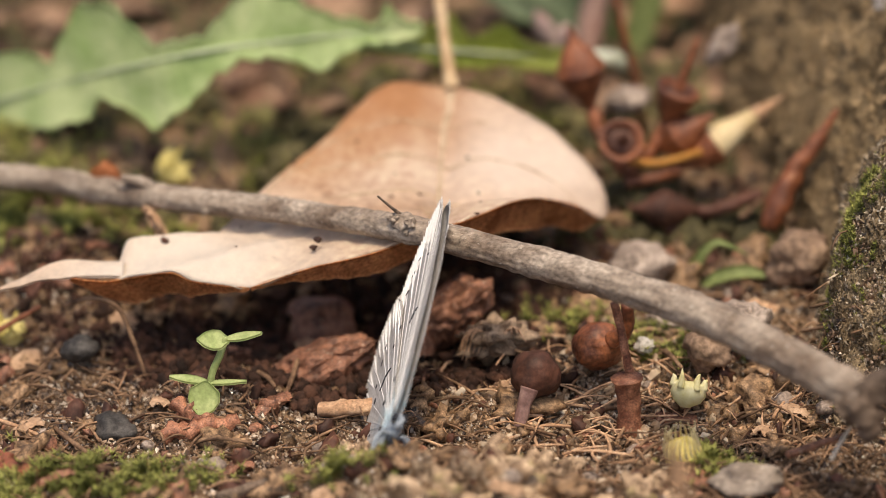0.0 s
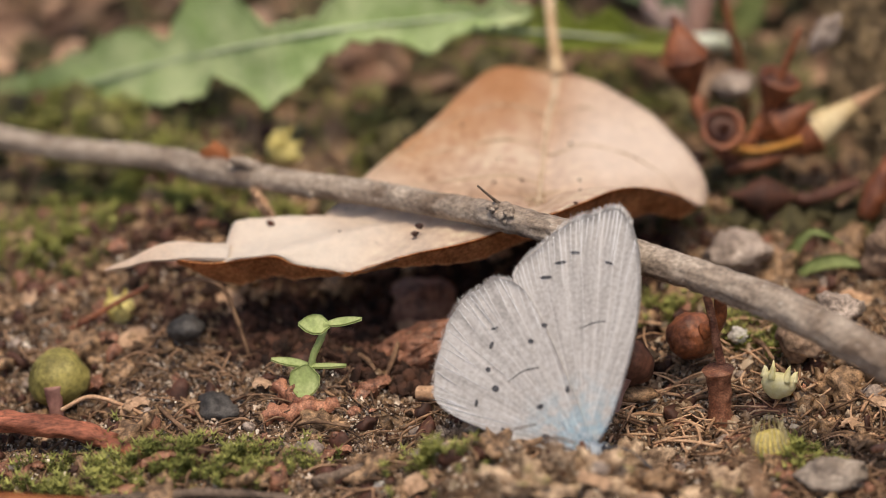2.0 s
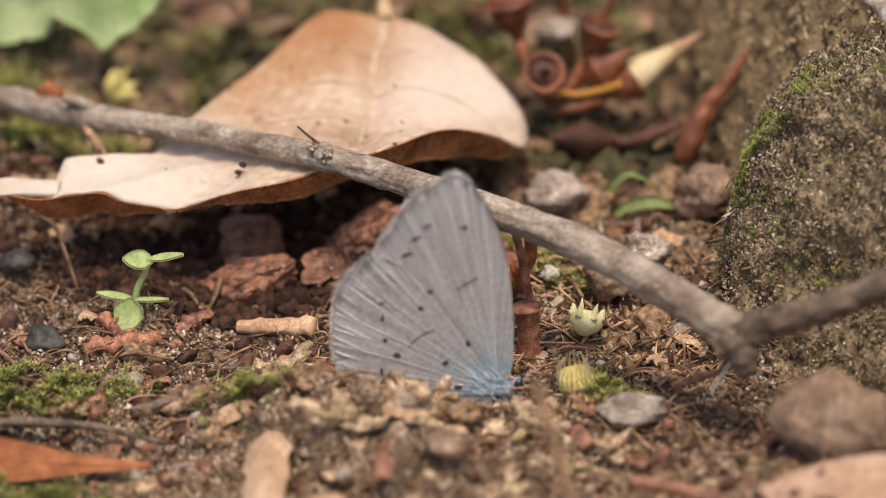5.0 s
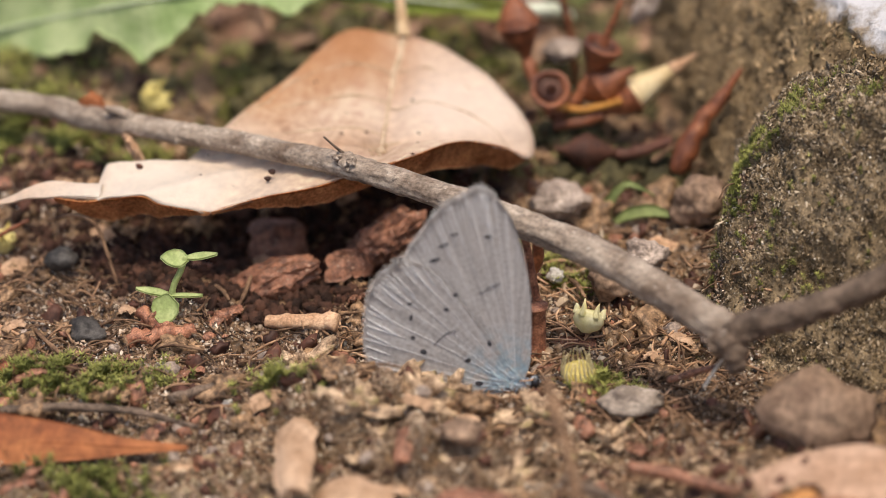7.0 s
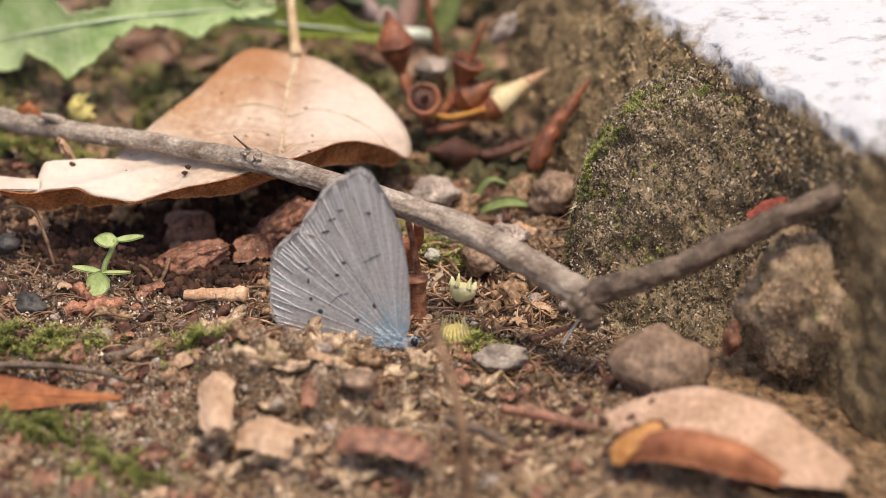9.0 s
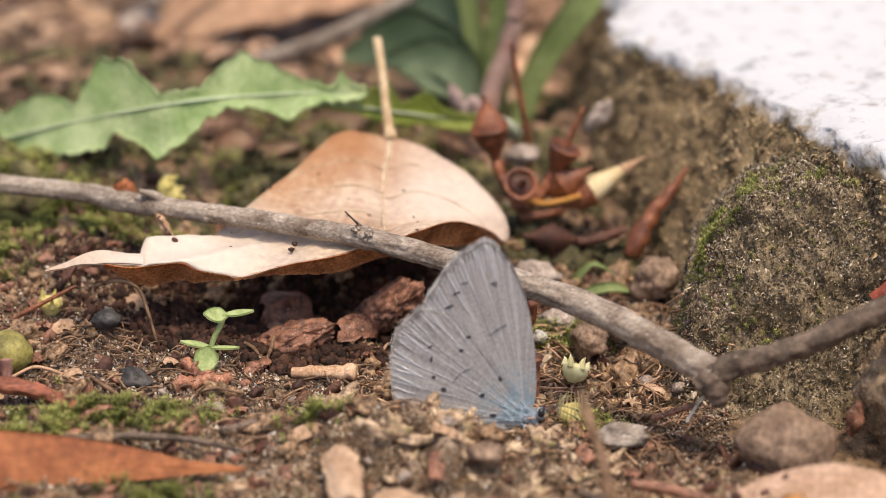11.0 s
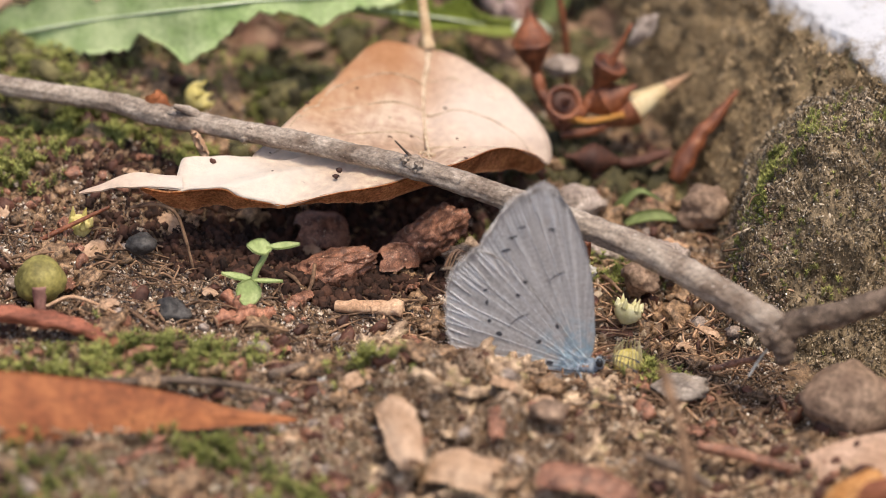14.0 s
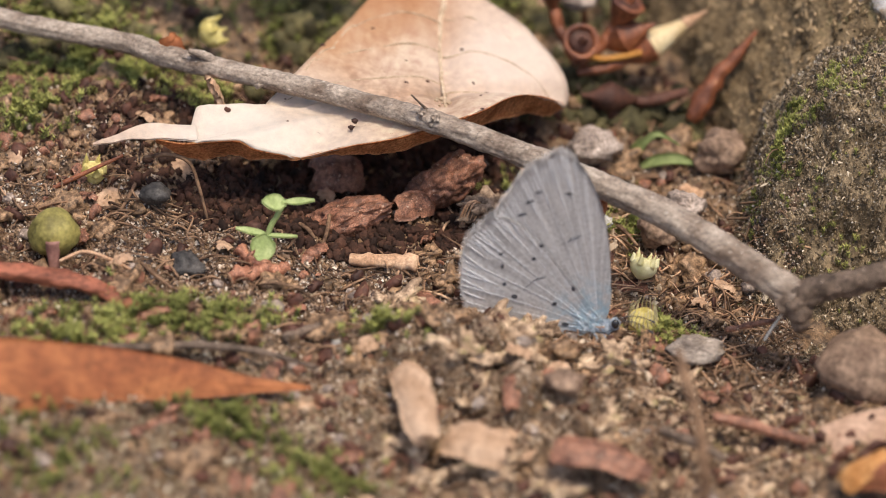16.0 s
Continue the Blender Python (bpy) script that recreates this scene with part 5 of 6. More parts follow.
def make_bud(at, r, h, label, fringe=10, mat=None, seed=0, tilt=(0, 0, 0)):
    """A small cup-shaped bud with a fringe of pointed tips."""
    ob = thing("flower_bud", at, label, "bud", "", tilt)
    part("cup", revolve([(0.25 * r, -0.2), (0.8 * r, 0.15 * h), (r, 0.45 * h), (0.95 * r, 0.75 * h), (0.8 * r, 0.95 * h), (0.6 * r, 0.9 * h), (0.3 * r, 0.75 * h)], 18, 0.06, seed, 5, 0.05), mat or YELLOW, ob)
    for k in range(fringe):
        w = 2 * math.pi * k / fringe + 0.2 * noise.noise(Vector((k, seed, 0)))
        c, s = math.cos(w) * r * 0.85, math.sin(w) * r * 0.85
        out = 1.15 + 0.3 * noise.noise(Vector((seed, k, 1)))
        top = (1.2 + 0.12 * (k % 3)) * h
        if fringe > 12:
            out, top = 0.75 + 0.5 * noise.noise(Vector((seed, k * 0.7, 1))), (1.5 + 0.35 * noise.noise(Vector((k * 1.3, 2, seed)))) * h
        part("tip", tube([(c, s, 0.7 * h), (c * 1.02, s * 1.02, 1.05 * h), (c * out + 0.1 * h * (fringe > 12), s * out, top)], [(1.6 / fringe) * r, (1.0 / fringe) * r, 0.03], 6, 8), (PALE_TIP if fringe > 12 else mat) or YELLOW, ob)
    return ob


make_bud((0.1, -0.5, -1.3), 1.3, 2.3, "dull yellow withered flower bud on the soil", 20, None, 1, (12, -6, 0))
OPEN_BUD = make_bud((-0.1, 4.6, 1.2), 1.15, 1.5, "pale yellow-green opened flower bud", 6, material("pale_bud", (0.76, 0.70, 0.34), (0.90, 0.86, 0.58), 1.2, 0.6, 0.1, 0.2, translucent=0.25), 2, (-20, 15, 0))
cam.data.dof.focus_object = OPEN_BUD
make_bud((-45.1, 11, 5.4), 1.0, 1.6, "pale yellow bud below the leaf tip", 5, None, 3, (10, 10, 0))
make_bud((-36.6, 27, 10.4), 1.3, 1.5, "pale yellow bud lying behind the twig", 6, None, 4, (0, 60, 0))


def make_nut(at, r, label, mat, stalk, stalk_mat=None):
    ob = thing("round_nut", at, label, "nut", "round fallen nuts")
    part("shell", lump((r, r, r * 0.95), at[0], 4, 0.14), mat, ob)
    part("stalk", tube(np.array(stalk) - np.array(at), [0.62, 0.46, 0.4], 10, 24, 0.2, 0.8), stalk_mat or NUT, ob)


make_nut((-47.6, 3.3, 4.9), 2.05, "round green-brown unripe nut with a stalk", BUD_GREEN, [(-47.6, 1.5, 5.2), (-47.5, 1.0, 3.2), (-47.4, 0.8, 1.6)], material("pink_stalk", (0.22, 0.10, 0.08), (0.36, 0.20, 0.16), 2.0, 0.7, 0.2, 0.2))
make_nut((-5.7, 8.0, 4.1), 1.65, "shiny brown round nut on the soil", NUT, [(-4.6, 7.2, 4.8), (-3.6, 6.6, 5.8), (-3.4, 6.4, 7.6)])
make_nut((-9.6, 5.0, 3.7), 1.65, "dark purple-brown round nut with a stalk", NUT_DARK, [(-9.9, 3.6, 3.4), (-10.4, 3.0, 2.2), (-10.7, 2.4, 1.0)], material("lilac_stalk", (0.20, 0.11, 0.095), (0.40, 0.26, 0.23), 1.5, 0.5, 0.3, 0.4))
solo("stump", tube([(-3.7, 3.1, -0.6), (-3.6, 3.0, 1.5), (-3.5, 3.0, 3.3), (-3.5, 3.0, 4.0)], [0.85, 0.75, 0.8, 1.15], 12, 30, 0.2, 0.7), RED_ROOT, (0, 0, 0), "small upright red-brown woody stump", "stump")
solo("brown_stick", tube([(-3.3, 4.0, 3.0), (-3.6, 4.2, 5.6), (-4.0, 4.6, 8.6)], [0.34, 0.3, 0.27], 8, 24, 0.25, 0.6), RED_ROOT, (0, 0, 0), "thin brown upright stick under the twig", "stick")


# ---- litter in the background ----
lying_leaf("fallen_leaf", [(-40, 64, 13), (-33, 68, 18), (-26, 72, 19.5), (-18, 76, 18), (-10, 80, 15)], [1.0, 6.0, 7.0, 5.0, 0.5], material("tan_leaf", (0.30, 0.17, 0.10), (0.48, 0.30, 0.19), 7.0, 0.8, 0.3, 0.4), "large orange-tan dry leaf in the far litter", (0.1, -0.8, 0.6), 0.3, 0.25)
lying_leaf("fallen_leaf", [(-45, 65, 10.5), (-42, 66, 12.5), (-38, 66, 14.5), (-34, 68, 12.5)], [0.8, 3.4, 3.0, 0.5], material("cream_leaf", (0.52, 0.40, 0.31), (0.68, 0.56, 0.46), 5.0, 0.8, 0.2, 0.3), "cream-coloured crumpled dry leaf in the far litter", (0.1, -0.85, 0.5), 0.3, 0.25)
lying_leaf("fallen_leaf", [(-62, 66, 11), (-54, 68, 13), (-47, 70, 13), (-44, 72, 12)], [0.8, 2.4, 2.2, 0.4], FADED, "faded brown dry leaf in the far litter", (0.0, -0.7, 0.7), 0.3, 0.2)
solo("litter_stick", tube([(-32, 60, 11.5), (-24.6, 58, 14.5), (-18, 58, 17.6), (-8, 60, 22.5)], [0.9, 0.8, 0.8, 0.7], 10, 60, 0.2, 1.0), BARK, (0, 0, 0), "dark grey-brown stick in the far litter", "stick")
solo("litter_stick", tube([(-40.5, 66, 16), (-43.5, 70, 20), (-48, 78, 25)], [0.7, 0.7, 0.6], 10, 40, 0.2, 1.0), BARK, (0, 0, 0), "pale thin stick in the far litter", "stick")


# ---- crumbs, grains, fibres, moss: uncounted stuff ----
def surface_z(x, y):
    """The top of soil or rubble."""
    z = crumbly_z(x, y)
    if x > 7.5 and -2 < y < 23:
        z = max(z, rubble_z(x, y))
    return z


def behind_kerb(x, y):
    return x > float(np.interp(y, [-400, 8.0, 18.6, 26.3, 38.3, 54.0, 900], [284, 13.0, 9.2, 6.6, 1.8, -0.8, -26])) - 0.5


def scatter(name, count, size, mat, label, seed, where, level=1, squash=0.8, rough=0.5, sink=0.15, longest=1.5):
    rnd = random.Random(seed)
    base, tri = ball(level)
    tri = np.array(tri)
    shapes = []
    for k in range(14):
        shapes.append(np.array([p * (1 + rough * noise.noise(Vector(p * 1.7) + Vector((k * 2.3, seed, 0))) + 0.4 * rough * noise.noise(Vector(p * 3.5) + Vector((0, k, seed)))) for p in base]))
    vs, fs, n, made = [], [], 0, 0
    while made < count:
        x, y, k, *on = where(rnd)
        if k <= 0 or rnd.random() > k:
            continue
        r = size[0] * (size[1] / size[0]) ** (rnd.random() ** 1.8)
        z = on[0] if on else surface_z(x, y)
        s = shapes[rnd.randrange(14)]
        m = np.array(Euler((rnd.uniform(-3, 3), rnd.uniform(-3, 3), rnd.uniform(0, 6.3))).to_matrix())
        q = (s * np.array([r * rnd.uniform(0.8, longest), r, r * squash])) @ m.T + np.array([x, y, z + r * sink])
        vs.append(q)
        fs.append(tri + n)
        n += len(q)
        made += 1
    solo(name, (np.vstack(vs), np.vstack(fs)), mat, (0, 0, 0), label, name.replace("_", " "), kind="stuff", smooth=level > 1)


def in_leaf_shade(x, y):
    """Under the dry leaf, where pale grains are left out and dark humus deepens the shade."""
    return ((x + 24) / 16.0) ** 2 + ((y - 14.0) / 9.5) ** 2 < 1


def anywhere(rnd):
    x, y = rnd.uniform(-60, 32), rnd.uniform(-34, 58)
    if in_leaf_shade(x, y) or (x > 7.5 and y > -1.5) or behind_kerb(x, y):
        return x, y, 0
    near = 1.0 if -22 < y < 32 else 0.45
    return x, y, near * (0.35 + 0.65 * max(0.0, min(1.0, 0.5 + 1.4 * noise.noise(Vector((x / 9, y / 9, 4.4))))))


def on_mound(rnd):
    x, y = rnd.gauss(-12, 10), rnd.gauss(-11, 5.5)
    return x, y, 1.0 if x > -34 and y > -32 else 0


def on_rubble(rnd):
    row = len(np.arange(7.0, 40, 0.24))
    i = rnd.randrange(len(RUBBLE_POINTS) - row - 1)
    f, g = rnd.random(), rnd.random()
    a = RUBBLE_POINTS[i]
    x, y, z = a + (RUBBLE_POINTS[i + row] - a) * f + (RUBBLE_POINTS[i + 1] - a) * g * (abs(RUBBLE_POINTS[i + 1][0] - a[0]) < 2)
    return x, y, (0.35 + 0.65 * max(0.0, min(1.0, 0.5 + 2.0 * noise.noise(Vector((x / 2.5, y / 2.5, z / 2.5)))))) if z > ground_z(x, y) - 0.2 and x < 32 and y < 19 else 0, z + rnd.uniform(-0.08, 0.08)


def close_by(rnd):
    x, y = rnd.uniform(-55, 13), rnd.gauss(2, 12)
    if behind_kerb(x, y) or y < -30 or in_leaf_shade(x, y):
        return x, y, 0
    return x, y, 0.4 + 0.6 * max(0.0, min(1.0, 0.5 + 1.6 * noise.noise(Vector((x / 5, y / 5, 2.2)))))


def on_kerb(rnd):
    x, y, z = KERB_POINTS[rnd.randrange(len(KERB_POINTS))]
    return x + rnd.uniform(-0.2, 0.2), y + rnd.uniform(-0.25, 0.25), 1.0, z


MOUND_SOIL = material("mound_soil", (0.13, 0.082, 0.05), (0.56, 0.40, 0.265), 1.0, 0.65, 0.8, 1.0, 8.0, third=(0.25, 0.195, 0.09), third_feature=2.5, third_cut=0.58, island=0.15)
scatter("soil_crumbs", 1700, (0.2, 0.7), CRUMB, "brown crumbs of soil", 1, anywhere, 2, 0.8, 1.1, 0.05)
scatter("soil_fines", 85000, (0.05, 0.24), grain_material("soil_fines", [(0.0, (0.025, 0.014, 0.008)), (0.36, (0.115, 0.067, 0.04)), (0.68, (0.31, 0.196, 0.12)), (0.88, (0.54, 0.395, 0.275)), (1.0, (0.80, 0.70, 0.58))], 0.36, 0.6, 0.4), "fine brown soil grains", 7, close_by, 0, 0.8, 0.8, 0.4)
scatter("mound_fines", 56000, (0.045, 0.19), grain_material("mound_fines", [(0.0, (0.12, 0.075, 0.045)), (0.4, (0.36, 0.245, 0.155)), (0.8, (0.60, 0.445, 0.30)), (1.0, (0.80, 0.68, 0.53))], 0.6, 0.4, 0.65), "fine light brown soil on the mound", 8, on_mound, 0, 0.8, 0.8, 0.5)
def front_left(rnd):
    x, y = rnd.uniform(-58, -18), rnd.uniform(-34, -9)
    return x, y, 0.25 + 0.75 * max(0.0, min(1.0, 0.5 + 1.6 * noise.noise(Vector((x / 5, y / 5, 7.2)))))


scatter("front_fines", 16000, (0.06, 0.3), grain_material("front_fines", [(0.0, (0.06, 0.045, 0.024)), (0.4, (0.22, 0.165, 0.095)), (0.8, (0.46, 0.36, 0.23)), (1.0, (0.74, 0.66, 0.52))], 0.6, 0.4, 0.45), "pale olive-brown grains of soil before the narrow leaf", 23, front_left, 0, 0.7, 0.9, 0.3)


def front_right(rnd):
    x, y = rnd.gauss(6, 5), rnd.gauss(-15, 5)
    return x, y, 1.0 if -3 < x < 17 and -28 < y < -7 else 0


scatter("pale_crumbs", 900, (0.1, 0.4), MOUND_SOIL, "pale brown crumbs in front of the flat stone", 16, front_right, 2, 0.7, 1.1, 0.2, 2.2)
scatter("kerb_grains", 15000, (0.06, 0.28), material("kerb_grain", (0.11, 0.075, 0.038), (0.38, 0.275, 0.16), 2.0, 0.9, 0.4, 0.3, island=0.8), "coarse grains standing out of the kerb face", 9, on_kerb, 0, 0.5, 0.8, 0.2, 2.6)
scatter("sand_grains", 15000, (0.035, 0.13), SAND, "pale sand grains strewn on the soil", 3, close_by, 0, 0.9, 0.3, 0.7)
scatter("rubble_grains", 72000, (0.045, 0.16), grain_material("rubble_grain", [(0.0, (0.03, 0.021, 0.011)), (0.4, (0.16, 0.112, 0.06)), (0.8, (0.36, 0.268, 0.16)), (1.0, (0.60, 0.49, 0.35))], 0.36, 0.6, 0.3), "coarse sand grains on the rubble", 4, on_rubble, 0, 0.5, 0.8, 0.5, 2.8)
RUBBLE_GRAIN = bpy.data.materials["rubble_grain"]


def on_low_kerb(rnd):
    x, y, z = KERB_POINTS[rnd.randrange(len(KERB_POINTS))]
    return x + rnd.uniform(-0.3, 0.3), y + rnd.uniform(-0.25, 0.25), 1.0 if y < 17 + 2 * noise.noise(Vector((x / 3, y / 3, z / 3))) else 0.0, z + rnd.uniform(-0.15, 0.15)


scatter("mortar_grains", 14000, (0.05, 0.2), RUBBLE_GRAIN, "coarse mortar grains on the foot of the kerb", 15, on_low_kerb, 0, 0.6, 0.8, 0.3, 2.6)
ROCK_SKIN = lump((5.2, 4.6, 6.4), 5.7, 5, 0.3, 0.65)[0] + np.array([29.4, -1.0, 2.4])


def on_rock(rnd):
    x, y, z = ROCK_SKIN[rnd.randrange(len(ROCK_SKIN))]
    x, y, z = x + rnd.uniform(-0.1, 0.1), y + rnd.uniform(-0.1, 0.1), z + rnd.uniform(-0.1, 0.1)
    return x, y, 1.0 if y < 1 and noise.noise(Vector((x / 1.5, y / 1.5, z / 1.5))) > -0.15 else 0.0, z


scatter("rock_crumbs", 6000, (0.06, 0.24), material("rock_crumb", (0.13, 0.085, 0.05), (0.40, 0.28, 0.17), 1.2, 0.6, 0.5, 0.5, island=0.8), "tan crumbs of soil clinging to the big rock", 17, on_rock, 0, 0.6, 0.8, 0.1, 2.2)
scatter("rubble_glints", 2600, (0.04, 0.11), SAND, "pale glinting grains on the rubble", 14, on_rubble, 0, 0.5, 0.7, 1.0, 2.4)
scatter("reddish_bits", 500, (0.2, 0.8), RED_BARK, "small reddish bark bits in the soil", 5, anywhere, 2, 0.45, 0.6, 0.4)
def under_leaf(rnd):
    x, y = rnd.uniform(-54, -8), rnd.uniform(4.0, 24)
    return x, y, (1.0 if y > 6.5 or in_leaf_shade(x, y) else 0.0) if x > -38 else (0.6 if y > 10 and x > -45 else 0.0)


def behind_leaf(rnd):
    x, y = rnd.uniform(-58, 6), rnd.uniform(24, 62)
    if behind_kerb(x, y):
        return x, y, 0
    return x, y, max(0.0, min(1.0, 0.55 + 1.5 * noise.noise(Vector((x / 6, y / 6, 8.8)))))


# near-black humus: part of the shade under the leaf is put into its colour
scatter("humus", 8500, (0.1, 0.6), material("humus", (0.018, 0.010, 0.007), (0.07, 0.032, 0.02), 1.5, 0.9, 0.4, 0.4, island=0.6), "dark humus under the leaf, toned near black for the shade there", 10, under_leaf, 2, 0.6, 0.9, 0.15)
scatter("mossy_crumbs", 3200, (0.3, 1.2), material("mossy_crumb", (0.022, 0.02, 0.009), (0.135, 0.115, 0.05), 2.0, 0.8, 0.6, 0.8, island=0.7), "dark damp mossy crumbs of soil behind the leaf", 19, behind_leaf, 2, 0.7, 0.8, 0.2)
scatter("dark_bits", 1200, (0.2, 0.9), NUT_DARK, "dark damp bits of humus", 6, anywhere, 2, 0.6, 0.7, 0.2)


def near_bud(rnd):
    x, y = rnd.gauss(4, 4), rnd.gauss(-6, 6)
    return x, y, 0.0 if y < -24 or behind_kerb(x, y) else 1.0


def make_fibres(name, count, where, seed, label, mat=None):
    rnd = random.Random(seed)
    geos = []
    for _ in range(count):
        x, y, k = where(rnd)
        if k <= 0 or rnd.random() > k:
            continue
        z, a, ln = surface_z(x, y) + rnd.uniform(0.1, 0.5), rnd.uniform(0, 6.3), rnd.uniform(1.0, 4.5)
        d = np.array([math.cos(a), math.sin(a), rnd.uniform(-0.1, 0.35)]) * ln / 2
        c = np.array([x, y, z])
        bend = np.array([rnd.uniform(-0.5, 0.5), rnd.uniform(-0.5, 0.5), rnd.uniform(0, 0.6)])
        r = rnd.uniform(0.04, 0.12)
        geos.append(tube([c - d, c + bend, c + d], [r, r, r * 0.5], 5, 7))
    solo(name, join(*geos), mat or FIBRE, (0, 0, 0), label, "plant fibre", kind="stuff")


make_fibres("plant_fibres", 1500, close_by, 11, "thin brown plant fibres strewn on the soil")
def near_nuts(rnd):
    x, y = rnd.gauss(-5, 6), rnd.gauss(5, 5)
    return x, y, 0.0 if behind_kerb(x, y) else 1.0


make_fibres("pale_fibres", 220, near_nuts, 13, "pale dry fibres strewn round the nuts", PALE_CHIP)
scatter("tan_crumbs", 1500, (0.1, 0.42), grain_material("tan_crumb", [(0.0, (0.16, 0.10, 0.06)), (0.5, (0.42, 0.29, 0.18)), (1.0, (0.72, 0.60, 0.45))], 0.45, 0.5, 0.3), "pale tan crumbs of soil round the nuts", 27, near_nuts, 1, 0.7, 0.9, 0.3)
make_fibres("straw_fibres", 200, near_bud, 12, "tangled dry straw fibres round the flower bud")


def make_litter():
    """Flat torn leaf scraps over the far ground."""
    rnd = random.Random(21)
    geos = []
    for _ in range(420):
        x, y = rnd.uniform(-70, 6), rnd.uniform(38, 125)
        if behind_kerb(x, y):
            continue
        z, w, ln = ground_z(x, y) + rnd.uniform(0.2, 1.6), rnd.uniform(0.6, 2.6), rnd.uniform(2, 8)
        a, up = rnd.uniform(0, 6.3), rnd.uniform(-0.4, 0.6)
        d = np.array([math.cos(a), math.sin(a), up]) * ln / 2
        c = np.array([x, y, z])
        geos.append(blade_geo([c - d, c + np.array([0, 0, rnd.uniform(-0.5, 1)]), c + d], [w * 0.4, w, w * 0.3], 0.2, 0.4, 8, 4, (rnd.uniform(-0.5, 0.5), rnd.uniform(-0.8, 0), 0.8)))
    solo("leaf_litter", join(*geos), material("leaf_litter", (0.13, 0.07, 0.045), (0.44, 0.29, 0.19), 6.0, 0.85, 0.3, 0.4, island=0.7), (0, 0, 0), "brown dry leaf scraps over the far ground", "leaf litter", kind="stuff")


make_litter()


def make_moss(name, spots, count, label, seed, height=(0.5, 1.3)):
    """Cushions of short upright shoots, each with a star of tiny leaflets."""
    rnd = random.Random(seed)
    vs, fs = [], []
    for cx, cy, rx, ry, share in spots:
        for _ in range(int(count * share)):
            x, y = cx + rnd.gauss(0, 0.5) * rx, cy + rnd.gauss(0, 0.5) * ry
            if noise.noise(Vector((x / 1.6, y / 1.6, seed))) < -0.12:
                continue
            z, h = surface_z(x, y) - 0.1, rnd.uniform(*height)
            lean = np.array([rnd.uniform(-0.3, 0.3), rnd.uniform(-0.4, 0.2), 1.0])
            for tier in range(3):
                c = np.array([x, y, z]) + lean * h * (0.35 + 0.3 * tier)
                for k in range(5):
                    a = 2 * math.pi * (k + 0.4 * tier) / 5 + rnd.uniform(-0.3, 0.3)
                    o = np.array([math.cos(a), math.sin(a), 0.75]) * h * 0.42
                    sd = np.array([-math.sin(a), math.cos(a), 0]) * h * 0.085
                    n = len(vs)
                    vs += [c - sd, c + sd, c + o]
                    fs.append((n, n + 1, n + 2))
    solo(name, (np.array(vs), fs), MOSS, (0, 0, 0), label, "moss", kind="stuff", smooth=False)


make_moss("moss", [(-36, -6.0, 7, 2.6, 0.17), (-45, -8.0, 6, 2.6, 0.09), (-45, 24.5, 6, 4, 0.34), (-50, 31, 7, 5, 0.2), (-52, 18, 5, 4, 0.12), (-33, -16, 5, 3, 0.06), (-26, -21, 5, 3, 0.05), (-36, 22, 3, 3, 0.05), (-30, 33, 6, 5, 0.07), (-14, 40, 7, 6, 0.06), (-24, 46, 8, 6, 0.06), (1.5, -1.5, 2.6, 2.2, 0.035), (-1, 12, 4, 3, 0.04), (-21, -6.5, 2.5, 1.5, 0.03), (-8, 15, 5, 3, 0.04), (-46, -22, 6, 5, 0.05)], 3800, "yellow-green moss cushions on the soil", 31)
make_moss("rubble_moss", [(10.4, 10.5, 1.6, 3.0, 0.35), (13.5, 12.5, 3, 3, 0.25), (22, 12, 8, 4, 0.25), (16, 6, 6, 3, 0.15)], 1200, "short green moss growing on the rubble", 41, (0.3, 0.8))


# ---- clods, chips and bits that can be told apart ----
def strewn(name, label, category, group, mat, shapes, count, seed, where, lift):
    """Single pieces that share a few meshes, strewn on the soil."""
    rnd = random.Random(seed)
    meshes = [mesh_of(name, g[0], g[1], mat) for g in shapes]
    made = 0
    while made < count:
        x, y, k = where(rnd)[:3]
        if k <= 0 or rnd.random() > k:
            continue
        ob = new(name, meshes[made % len(meshes)])
        ob.matrix_basis = pose(x * MM, y * MM, (surface_z(x, y) + lift) * MM, rnd.uniform(-25, 25), rnd.uniform(-25, 25), rnd.uniform(0, 360))
        tagged(ob, label, category, group)
        made += 1


def middle(rnd):
    x, y = rnd.uniform(-54, 9), rnd.uniform(-26, 30)
    return x, y, 0 if behind_kerb(x, y) else 1


strewn("soil_clod", "irregular brown clod of dry soil", "soil clod", "loose soil clods", CRUMB, [lump((r * 1.2, r, r * 0.75), k * 1.7, 3, 1.0, 0.55) for k, r in enumerate((0.7, 0.9, 1.1, 0.8, 1.3, 1.0, 1.6))], 90, 51, middle, 0.1)
strewn("mound_clod", "light brown crumbly clod on the mound", "soil clod", "loose soil clods", MOUND_SOIL, [lump((r * 1.2, r, r * 0.8), k * 2.7, 4, 1.2, 0.42) for k, r in enumerate((0.9, 1.2, 1.6, 1.9, 1.3))], 26, 52, on_mound, -0.3)
strewn("bark_bit", "small reddish-brown bark fragment", "bark", "strewn bark bits", RED_BARK, [slab(r * 2.6, r, 0.4, k * 1.3, 0.06) for k, r in enumerate((0.6, 0.9, 1.2, 0.7))], 60, 53, middle, 0.35)
strewn("twig_bit", "short thin brown twig fragment", "twig", "strewn twig bits", FIBRE, [tube([(-n / 2, 0, 0), (0, 0.2 * n / 4, 0.15), (n / 2, 0, 0.1)], [0.16, 0.18, 0.12], 7, 14, 0.25, 0.6, n) for n in (3.0, 4.5, 6.0, 2.2)], 60, 54, middle, 0.35)
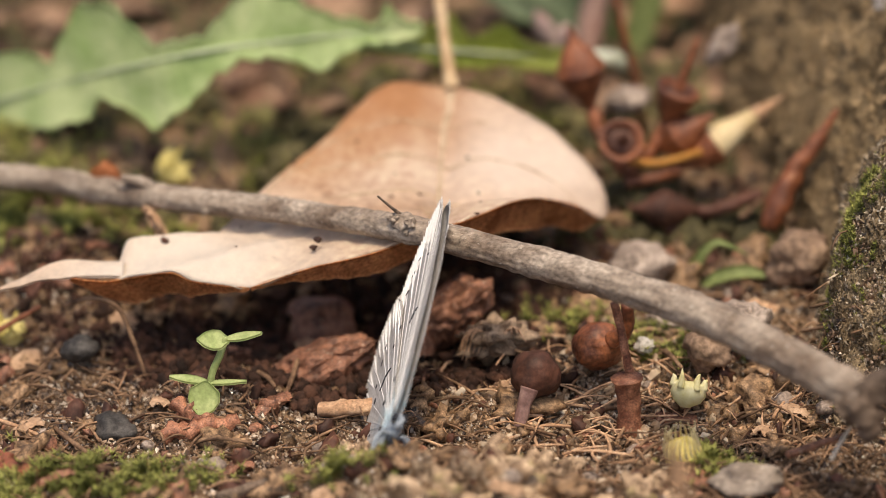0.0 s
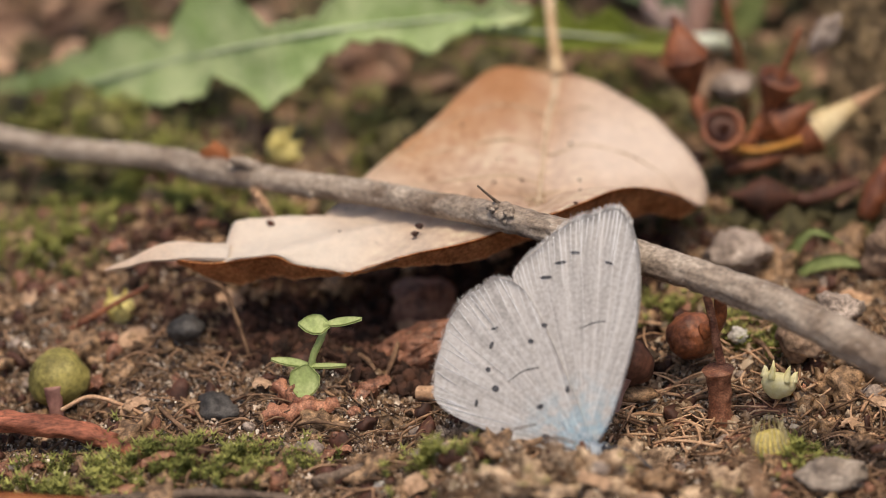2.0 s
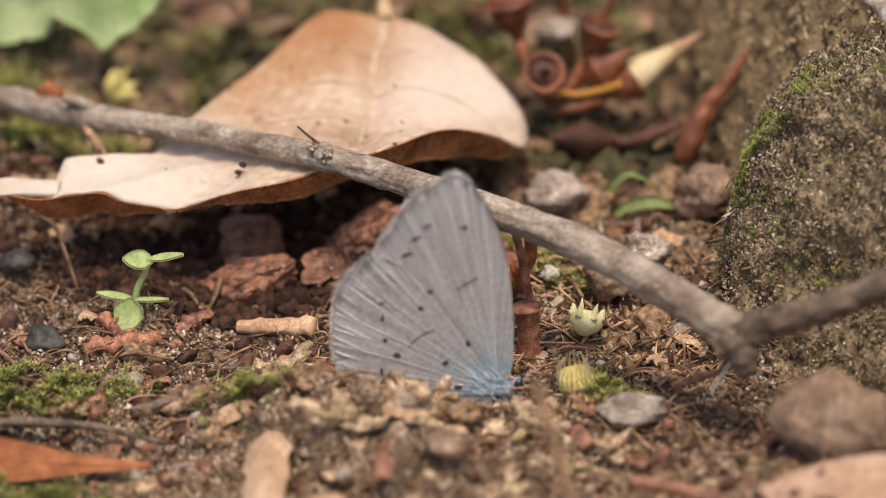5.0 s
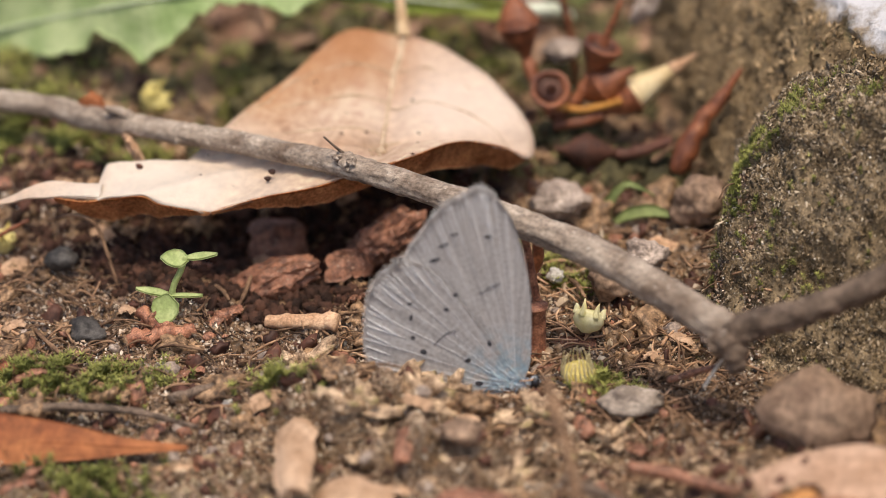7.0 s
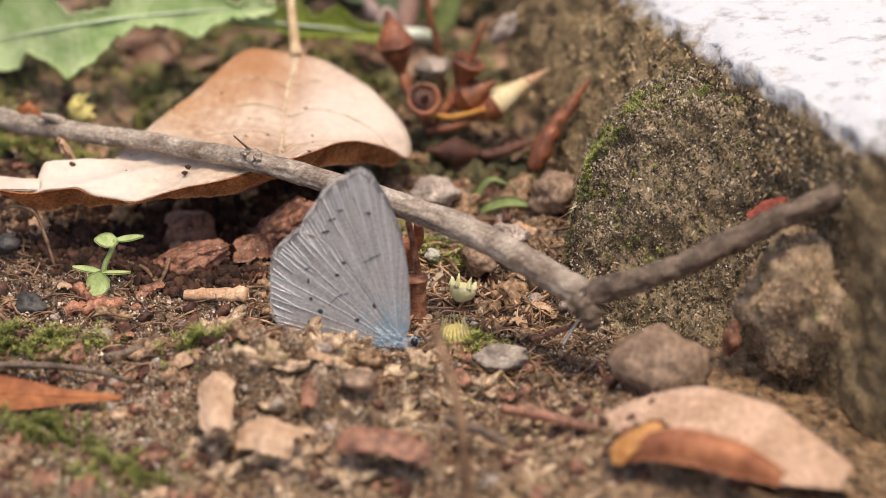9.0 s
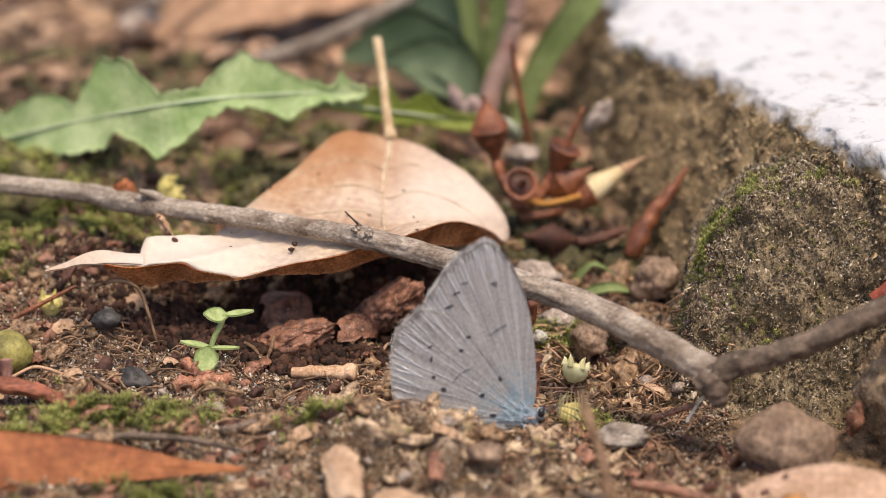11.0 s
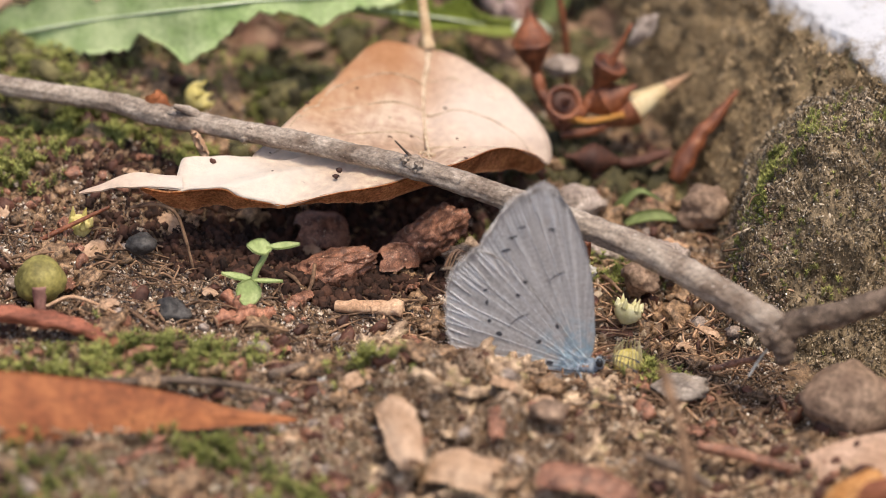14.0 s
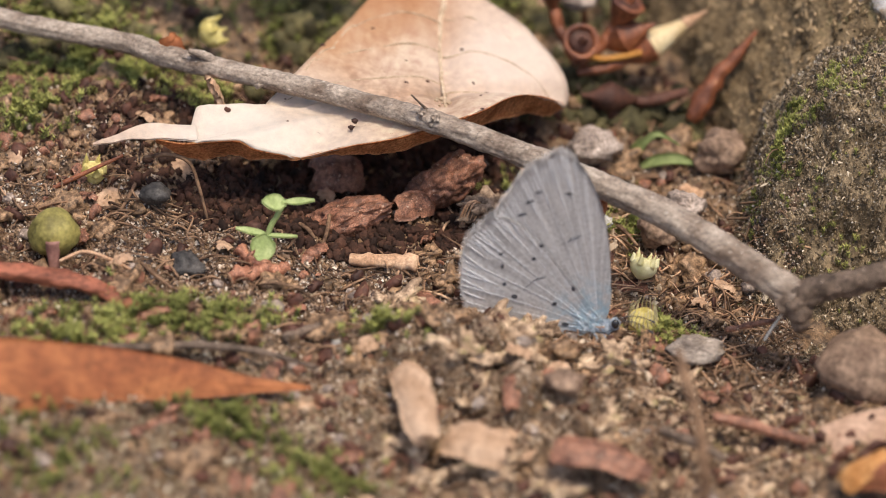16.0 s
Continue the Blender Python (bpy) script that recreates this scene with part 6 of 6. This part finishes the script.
strewn("grit", "small pale rounded grit stone", "stone", "grit stones", STONE, [lump((r * 1.2, r, r * 0.8), k + 0.3, 3, 0.25) for k, r in enumerate((0.35, 0.5, 0.65, 0.45))], 80, 55, middle, 0.15)
strewn("leaf_scrap", "small torn scrap of dry leaf", "leaf scrap", "torn leaf scraps", FADED, [slab(r * 2.0, r * 1.3, 0.12, k * 2.1, 0.12) for k, r in enumerate((0.9, 1.3, 1.0))], 30, 56, middle, 0.35)


# ---- what moves ----
def motions():
    rows = [
        (0.0, -17.82, -4.0, 4.43, -29.4, -28.1, -66.1),
        (0.2, -17.23, -4.0, 4.5, -30.6, -25.1, -55.7),
        (0.5, -15.75, -4.81, 5.1, -41.4, -7.7, -38.2),
        (1.0, -14.97, -5.0, 4.35, -40.5, 9.8, -29.2),
        (1.5, -13.41, -5.2, 3.98, -42.8, 9.2, -26.1),
        (2.0, -11.44, -4.99, 2.38, -37.8, 12.7, -16.7),
        (2.5, -9.07, -3.99, 0.82, -20.6, 22.2, 22.7),
        (3.0, -6.7, -2.89, 0.59, -7.9, 10.0, 9.2),
        (3.5, -5.33, -2.4, 0.03, 0.7, 6.5, 2.1),
        (4.0, -5.09, -2.4, 0.58, 0.4, 7.0, 9.1),
        (4.5, -5.09, -2.4, 0.57, 0.4, 6.8, 8.7),
        (7.0, -4.4, -2.4, 0.11, 0.8, 7.1, 5.3),
        (8.0, -4.79, -2.4, 0.08, -0.2, 5.7, -10.9),
        (11.0, -3.92, -2.4, 0.73, -0.0, 1.4, 0.1),
        (12.5, -3.79, -2.4, 0.53, -1.1, 0.1, -5.2),
        (14.5, -3.69, -2.4, 0.62, -1.0, -1.7, -9.9),
        (16.0, -3.68, -2.4, 0.55, -2.6, -1.6, -6.1),
    ]
    for wing in [c for c in BUTTERFLY.children if c.name.startswith("hindwing")]:
        walk(wing, [(t, pose(0, 0, 0, 0, a, 0)) for t, a in ((0.0, 0.0), (0.3, -1.0), (0.8, -3.5), (1.5, -5.0), (2.1, -4.5), (2.7, -1.5), (3.3, 0.0), (16.0, 0.0))])
    walk(BUTTERFLY, [(t, pose(x * MM, y * MM, z * MM, rx, ry, rz)) for t, x, y, z, rx, ry, rz in rows])


motions()
